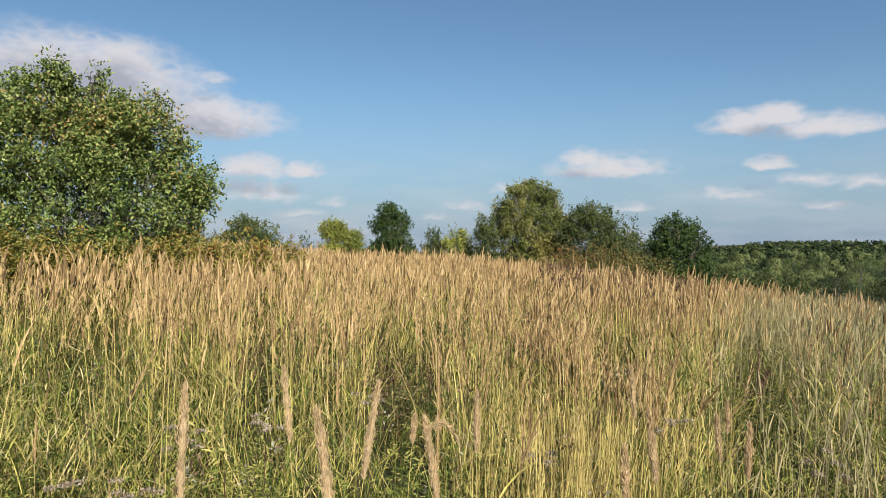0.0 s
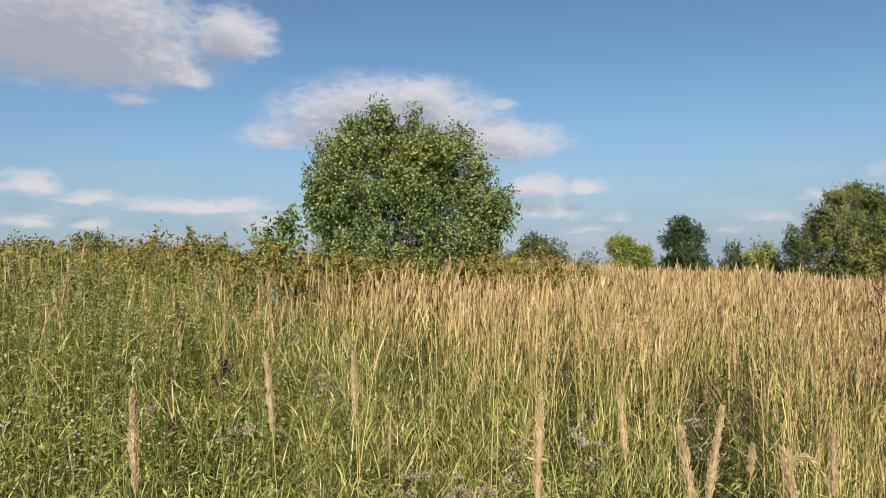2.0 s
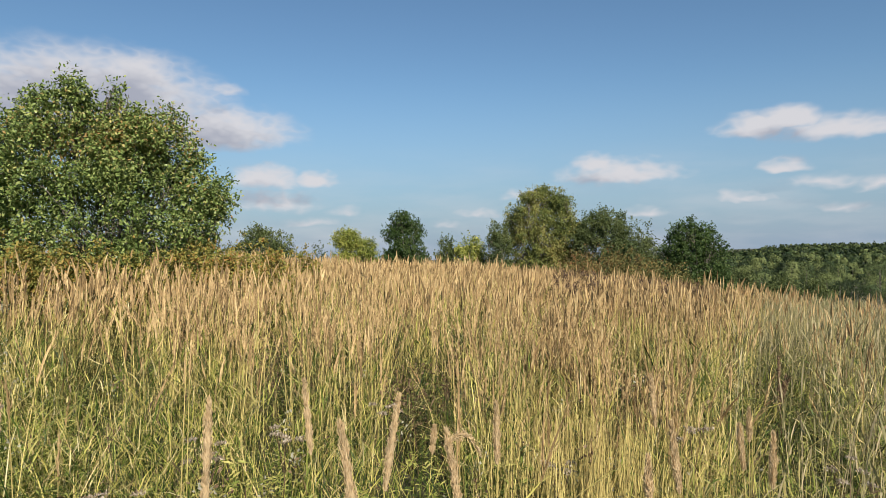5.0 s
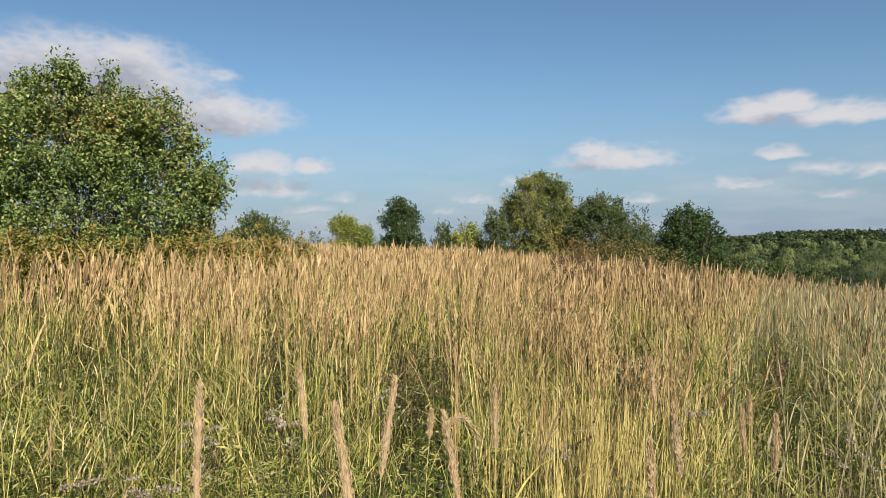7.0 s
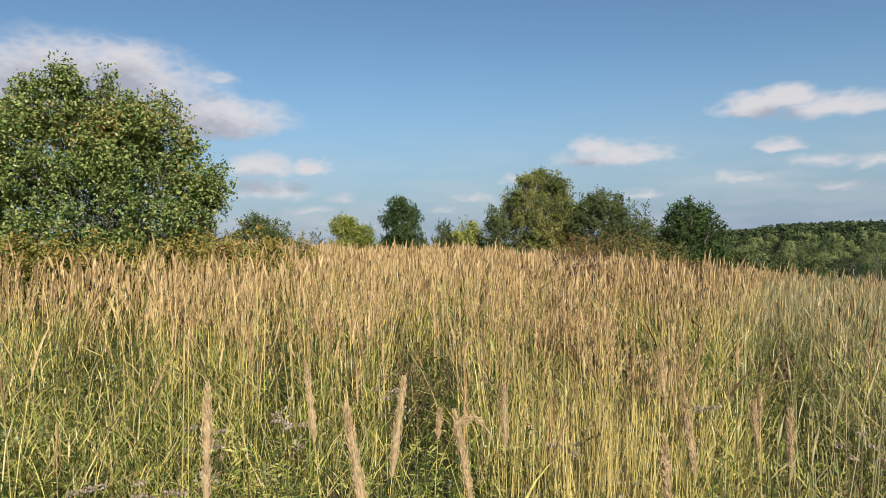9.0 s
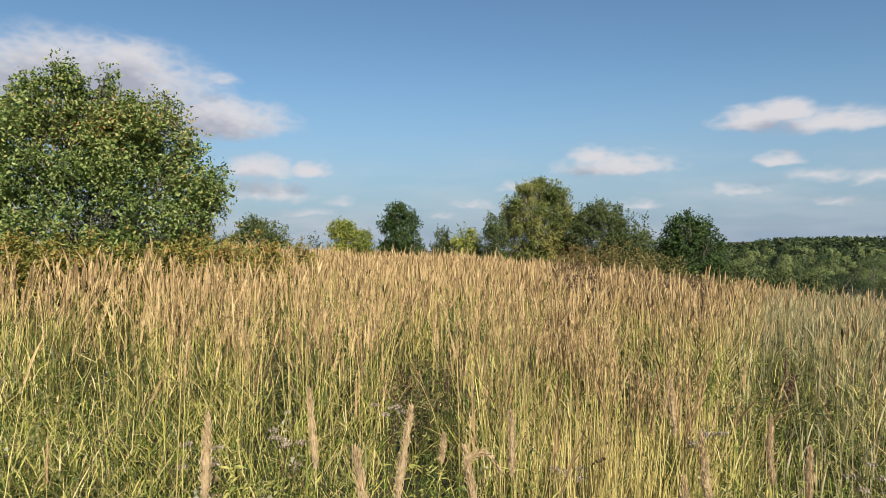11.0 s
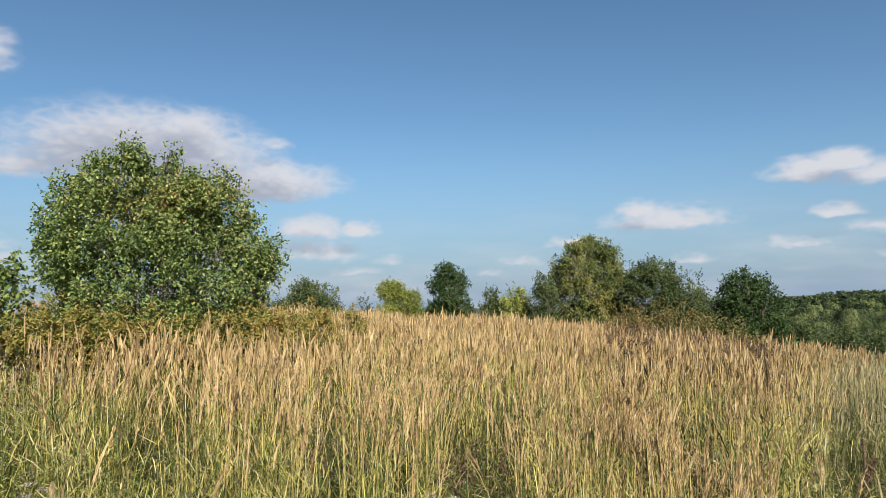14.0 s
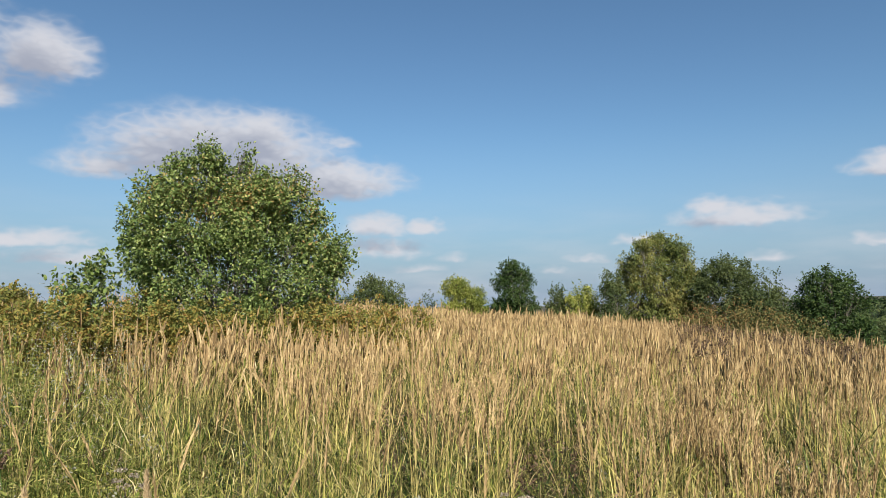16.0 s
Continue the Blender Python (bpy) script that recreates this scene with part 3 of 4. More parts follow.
def sow_pale():
    h = Heap()
    for r0, r1, dens, k, wide in ((2.4, 5.5, 190, 3, 0.8), (5.5, 11.0, 150, 2, 1.1), (11.0, 18.0, 150, 1, 1.2), (18.0, 30.0, 60, 1, 1.6)):
        p = ring_points(r0, r1, dens, 12, 46)
        for gx, gy, gr in GAPS:
            p = p[rng.random(len(p)) < step(gr * 0.5, gr * 1.1, gap_reach(p[:, 0], p[:, 1], gx, gy))]
        a = np.degrees(np.arctan2(p[:, 0], p[:, 1]))
        p = p[rng.random(len(p)) < step(19, 30, a) * (0.3 + vnoise(p[:, 0], p[:, 1], 0.9, 21))]
        n = len(p)
        way, tilt, bend = rng.normal(0.3, 1.2, n), np.abs(rng.normal(0.05, 0.08, n)), rng.normal(0.1, 0.15, n)
        tips = h.ribbons(ground_at(p), rng.uniform(0.6, 1.1, n), way, tilt, bend, 0.005 * wide, rng.uniform(0, 3.14, n), [1] + [0.8] * (k - 1) + [0.5], 0)
        h.ribbons(tips, rng.uniform(0.08, 0.18, n), way, tilt + bend, 0.3, rng.uniform(0.005, 0.011, n) * wide, rng.uniform(0, 3.14, n), [0.3, 1, 0.8, 0.1], 0)
    ob = new("pale_grass", h.mesh("pale_grass", [M_PALE]))
    return tagged(ob, "pale silvery-green bent grass on the falling slope", "grass", kind="stuff")


def sow_weeds():
    """Leafy weeds, yellow leaves, pale fluff and dead brown seed heads."""
    h = Heap()
    spots = [ring_points(0.8, 3.0, 34), ring_points(3.0, 6.0, 16), ring_points(2.2, 9.0, 130, -64, -30), ring_points(6, 12, 4.0), ring_points(3.5, 9.5, 30, 19, 42)]
    spots.append(ring_points(4.0, 9.0, 45, -64, -38))
    fields = [(np.concatenate(spots), 0, 0)]
    # weeds of the farther hollows take the leaf darkened for shade
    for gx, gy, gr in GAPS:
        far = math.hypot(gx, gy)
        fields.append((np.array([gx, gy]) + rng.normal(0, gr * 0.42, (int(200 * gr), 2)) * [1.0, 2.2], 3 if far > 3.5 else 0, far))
    for p, slot, far in fields:
        p = p[np.hypot(p[:, 0], p[:, 1]) > 0.8]
        n = len(p)
        a, d = np.degrees(np.arctan2(p[:, 0], p[:, 1])), np.hypot(p[:, 0], p[:, 1])
        tall = rng.uniform(0.3, 0.8, n) * (1 + 0.35 * step(30, 45, np.abs(a + 5))) * (1 + 0.45 * step(36, 42, -a) * step(3.5, 5, d))
        if far > 3.5:
            tall = rng.uniform(0.42, 0.8, n)
        pos = ground_at(p)
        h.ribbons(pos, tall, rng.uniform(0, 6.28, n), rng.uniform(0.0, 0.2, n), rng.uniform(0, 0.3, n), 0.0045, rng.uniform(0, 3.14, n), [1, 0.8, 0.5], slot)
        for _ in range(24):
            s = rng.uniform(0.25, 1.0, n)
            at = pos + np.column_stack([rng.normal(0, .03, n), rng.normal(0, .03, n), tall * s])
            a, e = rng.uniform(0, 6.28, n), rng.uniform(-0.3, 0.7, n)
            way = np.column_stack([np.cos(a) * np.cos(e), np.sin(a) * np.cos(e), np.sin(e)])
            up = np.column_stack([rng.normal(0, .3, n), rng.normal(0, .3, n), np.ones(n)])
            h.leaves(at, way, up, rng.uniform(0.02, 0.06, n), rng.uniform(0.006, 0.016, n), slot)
    # lush arching green blades low down
    for r0, r1, dens, a0, a1 in ((1.4, 3.6, 260, -24, 3), (2.2, 6.5, 130, -64, -34), (1.5, 4.0, 70, 20, 42)):
        p = ring_points(r0, r1, dens, a0, a1)
        p = p[rng.random(len(p)) < step(0.3, 0.6, vnoise(p[:, 0], p[:, 1], 0.45, 23))]
        n = len(p)
        h.ribbons(ground_at(p) + [0, 0, 0.05], rng.uniform(0.25, 0.6, n), rng.uniform(0, 6.28, n), rng.uniform(0.1, 0.5, n), rng.uniform(0.6, 1.7, n), rng.uniform(0.006, 0.012, n), rng.uniform(0, 3.14, n), [0.7, 1, 0.9, 0.6, 0.1], 0)
    # dead brown stalks in the hollows
    for gx, gy, gr in GAPS[:3]:
        p = np.array([gx, gy]) + rng.normal(0, gr * 0.5, (int(120 * gr), 2)) * [1.0, 1.8]
        n = len(p)
        tips = h.ribbons(ground_at(p), rng.uniform(0.45, 0.85, n), rng.uniform(0, 6.28, n), 0.1, 0.2, 0.006, rng.uniform(0, 3.14, n), [1, 0.8, 0.5], 1)
        for _ in range(20):
            h.leaves(tips + rng.normal(0, 0.05, (n, 3)) - [0, 0, 0.08], rng.normal(0, 1, (n, 3)), rng.normal(0, 1, (n, 3)), rng.uniform(0.02, 0.04, n), rng.uniform(0.01, 0.02, n), 1)
    # dead brown seed heads and pale fluff on thin stalks
    for dens, r0, r1, a0, a1, slot, size, lo, hi in ((4.0, 1.2, 6, -64, 42, 1, 0.012, 0.45, 0.95), (30.0, 10, 19, 8, 21, 1, 0.025, 0.9, 1.25), (2.5, 1.2, 6, -64, 42, 2, 0.014, 0.4, 0.8),
                                                     (16.0, 2.6, 9, -64, -34, 2, 0.011, 0.6, 1.1), (16.0, 4.5, 8.5, -64, -36, 2, 0.011, 0.95, 1.4), (6.0, 5, 10, -64, -34, 1, 0.015, 0.7, 1.25)):
        p = ring_points(r0, r1, dens, a0, a1)
        n = len(p)
        way = rng.uniform(0, 6.28, n)
        tips = h.ribbons(ground_at(p), rng.uniform(lo, hi, n), way, 0.05, 0.15, 0.004, rng.uniform(0, 3.14, n), [1, 0.8, 0.5], 1 if slot == 1 else 0)
        for _ in range(14):
            off = np.column_stack([rng.normal(0, .022, n), rng.normal(0, .022, n), rng.normal(-0.03, .03, n)])
            d = rng.normal(0, 1, (n, 3))
            h.leaves(tips + off, d, rng.normal(0, 1, (n, 3)), size * rng.uniform(1, 2.2, n), size * rng.uniform(0.7, 1.2, n), slot)
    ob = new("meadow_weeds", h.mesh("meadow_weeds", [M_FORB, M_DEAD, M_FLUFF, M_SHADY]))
    return tagged(ob, "low leafy green weeds with brown seed heads and pale fluff", "weeds", kind="stuff")


def sow_rear():
    """The same meadow behind the camera, sown more thinly."""
    h = Heap()
    for r0, r1, dens, wide in ((0.9, 4.0, 300, 1.6), (4.0, 9.0, 90, 2.4), (9.0, 20.0, 16, 4.0)):
        p = ring_points(r0, r1, dens, 42, 296)
        n = len(p)
        h.ribbons(ground_at(p), rng.uniform(0.25, 0.75, n), rng.uniform(0, 6.28, n), rng.uniform(0.0, 0.3, n), rng.uniform(0.05, 1.1, n),
                  rng.uniform(0.004, 0.009, n) * wide, rng.uniform(0, 3.14, n), [0.8, 1, 0.1], 2)
    for r0, r1, dens, wide in ((3.0, 9.0, 26, 1.4), (9.0, 20.0, 9, 2.4)):
        p = ring_points(r0, r1, dens, 42, 296)
        n = len(p)
        way, tilt, bend, face = rng.normal(0.3, 1.1, n), np.abs(rng.normal(0.05, 0.1, n)), rng.normal(0.09, 0.13, n), rng.uniform(0, 3.14, n)
        tips = h.ribbons(ground_at(p), rng.normal(0.95, 0.14, n), way, tilt, bend, 0.006 * wide, face, [1, 0.8, 0.5], 0)
        for turn in (0, 1.57):
            h.ribbons(tips, rng.uniform(0.11, 0.21, n), way, tilt + bend, 0.15, 0.014 * wide, face + turn, [0.3, 1.0, 0.8, 0.1], 1)
    ob = new("meadow_grass", h.mesh("meadow_grass", [M_STEM, M_HEAD, M_BLADE]))
    return tagged(ob, "mixed green and straw-coloured meadow grass with scattered reeds", "grass", kind="stuff")


sow_reeds(), sow_blades(), sow_pale(), sow_weeds(), sow_rear()


# ---------------------------------------------------------------- trees and shrubs
def part(name, mesh, parent, label=""):
    ob = new(name, mesh)
    ob.parent = parent
    return tagged(ob, label)


def at_bearing(a, d):
    return np.array([d * math.sin(radians(a)), d * math.cos(radians(a))])


def tree(name, bearing, dist, lumps, leaves, leaf, mat, label, category, trunk=0.12, seed=1, droop=0.0, sink=0.0, group="", twig=0.35, limbs=4, fork=0.25, shell=0.5, spray=3, clumps=26, oval=False):
    """A woody plant. lumps: (across, along the view, height, half width, half depth, half height) of the crown's masses,
    in metres from the foot. leaf: (length, width)."""
    r = np.random.default_rng(seed)
    foot = at_bearing(bearing, dist)
    z0 = float(lift(*foot)) - sink
    e = new(name)
    e.location = (*foot, z0)
    e.rotation_euler = (0, 0, -radians(bearing))
    tagged(e, label, category, group)
    L = np.array(lumps, float)
    top = (L[:, 2] + L[:, 5]).max()
    vol = (L[:, 3] * L[:, 5]) ** 1.0
    wood, crown, boughs = Heap(), Heap(), []
    fork_z = top * fork
    if trunk > 0:
        pts = [(0, 0, -0.15), (0.03 * top, 0.02 * top, fork_z * 0.5), (0.0, 0.03 * top, fork_z), (0.02 * top, 0, top * 0.72)]
        wood.tube(pts, [trunk * 1.25, trunk, trunk * 0.8, trunk * 0.2], 0, 7)
    per = 7                                  # leaves on a twig
    twigs = max(leaves // per, 10)
    # each mass carries smaller clumps near its surface
    count = np.maximum((clumps * vol / vol.max()).astype(int), 2)
    owner = np.repeat(np.arange(len(L)), count)
    cd = r.normal(0, 1, (len(owner), 3))
    cd /= np.linalg.norm(cd, axis=1, keepdims=True)
    size = r.uniform(0.28, 0.46, (len(owner), 1))
    C = np.column_stack([L[owner, :3] + cd * L[owner, 3:] * (1.02 - size), L[owner, 3:] * size])
    share = (vol / count)[owner] * (0.95 + 0.35 * np.clip(C[:, 2] / top, 0, 1))
    solo = r.random(twigs) < 0.18
    mine = r.choice(len(C), twigs, p=share / share.sum())
    which = owner[mine]
    d = r.normal(0, 1, (twigs, 3))
    d /= np.linalg.norm(d, axis=1, keepdims=True)
    # uneven surface: radius varies with direction
    bump = 1 + 0.12 * np.sin(d[:, 0] * 5 + which * 2.1) * np.sin(d[:, 2] * 6 + which) + r.normal(0, 0.05, twigs)
    rad = (1 - shell * r.random(twigs) ** 1.6) * bump
    ends = C[mine, :3] + d * C[mine, 3:] * rad[:, None]
    ends[solo] = (L[which, :3] + d * L[which, 3:] * rad[:, None] * 0.9)[solo]
    heads = max(twigs // spray, 4)              # gather the twigs into sprays
    lead = r.integers(0, heads, twigs)
    ends = ends[lead] + r.normal(0, 0.5, (twigs, 3)) * twig
    which, d = which[lead], d * 0.35 + d[lead] * 0.65
    keep = ends[:, 2] > 0.08
    ends, which, d = ends[keep], which[keep], d[keep]
    twigs = len(ends)
    out = d + np.column_stack([np.zeros((twigs, 2)), np.full(twigs, 0.45 - 1.6 * droop)]) + r.normal(0, 0.35, (twigs, 3))
    out /= np.linalg.norm(out, axis=1, keepdims=True)
    span = twig * r.uniform(0.5, 1.4, twigs)
    # limbs to each mass, boughs out to some of the twigs
    for i, l in enumerate(L):
        c, bough = l[:3], Heap()
        boughs.append(bough)
        for _ in range(limbs):
            goal = c + np.clip(r.normal(0, 0.4, 3), -0.55, 0.55) * l[3:]
            goal[2] = max(goal[2], 0.3)
            start = np.array([r.normal(0, trunk * 0.6 + 0.02), r.normal(0, trunk * 0.6 + 0.02), fork_z * r.uniform(0.0 if fork < 0.12 else 0.6, 1.3)])
            midp = start * 0.45 + goal * 0.55 + r.normal(0, 0.06, 3) * top + [0, 0, 0.05 * top]
            w = max(trunk, 0.02) * 0.3
            bough.tube([start, start * 0.7 + midp * 0.3, midp, goal], [w, w * 0.8, w * 0.5, w * 0.15], 0, 5)
            mine = np.flatnonzero(which == i)
            for j in r.choice(mine, min(7, len(mine)), replace=False) if len(mine) else ():
                bough.tube([midp * 0.5 + goal * 0.5, (goal + ends[j]) / 2 + r.normal(0, 0.02, 3) * top, goal * 0.2 + ends[j] * 0.8], [w * 0.3, w * 0.18, w * 0.06], 0, 4)
    for k in range(per):
        s = (k + r.random(twigs)) / per
        pos = ends + out * (span * s)[:, None] + r.normal(0, leaf[0] * 0.35, (twigs, 3))
        way = out * 0.5 + r.normal(0, 0.75, (twigs, 3)) - [0, 0, 0.25 + droop]
        size = r.uniform(0.65, 1.25, twigs)
        crown.leaves(pos, way, r.normal(0, 0.6, (twigs, 3)) + [0, 0, 1.0] + d * 0.7, leaf[0] * size, leaf[1] * size, 0, oval)
    stem = part("trunk", wood.mesh("trunk", [M_BARK], True), e)
    for bough in boughs:
        part("limb", bough.mesh("limb", [M_BARK], True), stem)
    part("crown", crown.mesh("crown", [mat]), e)
    return e


tree("willow_bush", -27.3, 11.5, [
    (-0.1, 0, 1.65, 1.5, 1.4, 1.5), (-1.15, 0, 2.55, 0.72, 0.8, 0.92), (-1.02, 0.1, 3.22, 0.44, 0.4, 0.46), (-0.2, 0.05, 3.05, 0.62, 0.55, 0.52), (-0.55, 0, 3.35, 0.36, 0.4, 0.56), (-0.5, 0, 3.75, 0.16, 0.16, 0.24), (-0.03, 0, 3.7, 0.1, 0.1, 0.24), (-0.05, 0, 3.22, 0.4, 0.45, 0.34),
    (0.1, -0.2, 2.8, 0.55, 0.65, 0.7), (0.72, 0, 2.92, 0.5, 0.6, 0.72), (1.1, 0, 2.3, 0.38, 0.55, 0.66), (1.46, 0, 2.1, 0.33, 0.38, 0.4), (1.14, 0, 1.2, 0.4, 0.6, 0.8), (-1.45, 0.1, 1.6, 0.42, 0.6, 0.85)],
    90000, (0.056, 0.03), M_WILLOW, "large rounded goat willow bush with glossy green leaves", "bush", 0.07, 3, 0, 0.06, "", 0.15, 4, 0.05, 0.5, 6, 60, True)
tree("willow_sapling", -38.6, 11.0, [(0, 0, 1.15, 0.44, 0.44, 0.7), (0.17, 0, 1.6, 0.28, 0.28, 0.4), (-0.17, 0.05, 1.4, 0.28, 0.28, 0.35)], 2600, (0.08, 0.043), M_WILLOW,
     "small green willow sapling beside the large bush", "bush", 0.02, 5, 0, 0, "", 0.18, 3, 0.1, 0.5, 3, 20, True)

# rusty weeds in front of the willow and along the rise
RUST = [(-55.7, 8.8, 0.96, 1.31), (-51.7, 8.5, 1.20, 1.39), (-47.8, 8.7, 1.26, 1.56), (-44.3, 8.9, 0.96, 1.39), (-40.7, 9.5, 0.66, 1.48), (-37.6, 9.9, 0.78, 1.2), (-34.5, 9.9, 0.90, 1.34),
        (-31.0, 9.8, 0.90, 1.38), (-27.6, 10.0, 0.90, 1.3), (-24.2, 10.0, 0.90, 1.34), (-20.9, 10.3, 0.82, 1.32), (-17.5, 11.4, 0.85, 1.46), (-14.6, 12.6, 0.85, 1.38)]
for i, (a, d, wide, high) in enumerate(RUST):
    tree("rusty_shrub", a, d, [(0, 0, high * 0.55, wide * 0.75, 0.55, high * 0.62), (-wide * 0.45, 0.1, high * 0.5, wide * 0.45, 0.4, high * 0.5), (wide * 0.45, -0.1, high * 0.5, wide * 0.45, 0.4, high * 0.55)],
         8500, (0.05, 0.029), M_RUST, "low olive-brown shrub of autumn-turned weeds", "shrub", 0.02, 20 + i, 0, 0, "rusty shrubs by the willow", 0.05, 3, 0.08, 0.6, 2, 34)
for i, (a, d, wide, high) in enumerate([(9.7, 19.8, 0.9, 1.55), (12.0, 19.2, 1.08, 1.85), (14.6, 19.8, 1.08, 1.72), (16.7, 19.2, 0.95, 1.48), (18.9, 18.6, 0.78, 1.2), (21.0, 18.2, 0.72, 0.98), (23.2, 18.0, 0.66, 0.86)]):
    tree("rusty_shrub", a, d, [(0, 0, high * 0.55, wide * 0.75, 0.55, high * 0.62), (-wide * 0.45, 0.1, high * 0.5, wide * 0.45, 0.4, high * 0.5), (wide * 0.45, -0.1, high * 0.5, wide * 0.45, 0.4, high * 0.55)],
         6000, (0.06, 0.03), M_BROWN, "brown shrub with dry leaves on the crest", "shrub", 0.02, 40 + i, 0, 0, "brown shrubs on the crest", 0.18, 3, 0.08, 0.7, 1, 12)


def far_tree(name, az0, az1, top, dist, mat, label, category, extra=(), count=7000, leaf=(0.09, 0.06), trunk=0.07, droop=0.0, seed=1, fork=0.25, base=0.0, group="", shell=0.5):
    """A tree given by the bearings of its sides and the elevation of its top, in degrees seen from the start of the path."""
    mid, half = (az0 + az1) / 2, 1.1 * dist * radians(az1 - az0) / 2
    foot = float(lift(*at_bearing(mid, dist)))
    high = EYE + dist * math.tan(radians(top)) - foot
    c = base + (high - base) * 0.5
    rz = (high - base) * 0.5
    lumps = [(0, 0, c, half * 0.82, half * 0.82, rz * 0.88), (0, 0, base + rz * 0.5, half * 0.9, half * 0.8, rz * 0.5)]
    for u, w, s in extra:                     # across (-1..1), height (0..1), size
        lumps.append((u * half, 0.3 * half * math.sin(7 * u), base + (high - base) * w, half * s, half * s, half * s * 0.9))
    return tree(name, mid, dist, lumps, count, leaf, mat, label, category, trunk, seed, droop, 0, group, 0.19, 4, fork, shell)


LUMPY = [(-0.6, 0.35, 0.42), (0.6, 0.35, 0.42), (-0.42, 0.68, 0.44), (0.46, 0.66, 0.43), (-0.1, 0.82, 0.4), (0.25, 0.8, 0.36)]
far_tree("shrub", -19.2, -13.4, 2.45, 30.0, M_DULL, "dull green domed shrub beyond the crest", "shrub", [(-0.5, 0.45, 0.5), (0.5, 0.4, 0.5), (0.0, 0.7, 0.45)], 18000, seed=61, fork=0.1, trunk=0.04)
far_tree("shrub", -12.4, -10.9, 0.74, 36.0, M_DULL, "small dull shrub on the skyline", "shrub", [(0.4, 0.4, 0.5)], 1400, seed=62, fork=0.1, trunk=0.04)
far_tree("tree", -10.8, -7.9, 2.46, 42.0, M_YELLOW, "small rounded tree turning yellow-green", "tree", LUMPY, 19000, seed=63)
far_tree("shrub", -8.5, -6.6, 1.48, 41.4, M_YELLOW, "yellowing shrub beside the small tree", "shrub", [(-0.3, 0.6, 0.5), (0.4, 0.4, 0.5)], 10000, seed=64, fork=0.1, trunk=0.03)
far_tree("oak_tree", -6.4, -2.5, 3.60, 36.0, M_OAK, "dark green rounded oak on the skyline", "tree", LUMPY + [(-0.75, 0.2, 0.4), (0.8, 0.15, 0.4)], 27000, seed=65, trunk=0.1, base=0.2)
far_tree("shrub", -1.9, 0.3, 1.53, 34.8, M_DULL, "grey-green shrub beyond the crest", "shrub", [(-0.4, 0.5, 0.5), (0.3, 0.6, 0.45)], 10000, seed=66, fork=0.1, trunk=0.03)
far_tree("shrub", -0.1, 2.8, 1.9, 34.2, M_YELLOW, "yellowing shrub beyond the crest", "shrub", [(-0.5, 0.6, 0.45), (0.5, 0.55, 0.5)], 11000, seed=67, fork=0.1, trunk=0.03)
far_tree("young_tree", 2.4, 4.8, 2.86, 32.4, M_DULL, "slender young tree beside the tall willow", "tree", [(0, 0.3, 0.9), (0.1, 0.7, 0.6)], 14000, seed=68, trunk=0.07)
far_tree("willow_tree", 3.9, 11.1, 5.66, 33.6, M_TALLW, "tall willow with drooping yellow-green foliage", "tree",
         [(-0.72, 0.55, 0.3), (-0.62, 0.75, 0.27), (-0.3, 0.82, 0.32), (0.1, 0.88, 0.32), (0.5, 0.8, 0.33), (0.75, 0.6, 0.33), (-0.5, 0.3, 0.4), (0.4, 0.35, 0.5)], 60000, (0.115, 0.05), 0.17, 0.5, 69)
far_tree("tree", 9.4, 15.3, 3.75, 32.4, M_DULL, "dense dull-green tree in a clump", "tree", LUMPY + [(0, 0.2, 0.8)], 38000, seed=70, fork=0.12)
far_tree("tree", 12.6, 17.3, 2.75, 31.8, M_DULL, "lower dull-green tree at the end of a clump", "tree", [(-0.5, 0.6, 0.5), (0.1, 0.6, 0.5), (0.55, 0.4, 0.45), (0, 0.25, 0.9)], 30000, seed=71, fork=0.12)
far_tree("tree", 16.7, 22.0, 2.46, 27.0, M_OAK, "round dark green tree standing alone on the slope", "tree", LUMPY + [(-0.8, 0.25, 0.35), (0.85, 0.2, 0.35), (0, 0.15, 0.8)], 34000, (0.085, 0.058), 0.07, 0, 72, 0.15)
for i, (a0, a1, top, d) in enumerate([(21.7, 24.2, -1.48, 28.8), (23.6, 27.2, -1.97, 27.6), (26.6, 29.6, -2.31, 31.2)]):
    far_tree("shrub", a0, a1, top, d, M_DULL, "dark bluish-green shrub behind the slope's edge", "shrub", [(-0.4, 0.5, 0.6), (0.5, 0.4, 0.5)], 9000, seed=80 + i, fork=0.1, trunk=0.03, group="shrubs behind the slope")


for i, (a0, a1, top, d) in enumerate([(-60.0, -54.5, 2.0, 21.0), (-55.5, -49.5, 2.4, 22.0), (-50.5, -45.5, 2.2, 23.0), (-46.0, -41.5, 1.8, 22.5)]):
    far_tree("shrub", a0, a1, top, d, M_HEDGE, "dense olive-green shrub in a distant hedge", "shrub", [(-0.5, 0.5, 0.5), (0.1, 0.65, 0.4), (0.5, 0.5, 0.5)], 9000, seed=120 + i, fork=0.1, trunk=0.03, group="shrubs of the distant hedge")


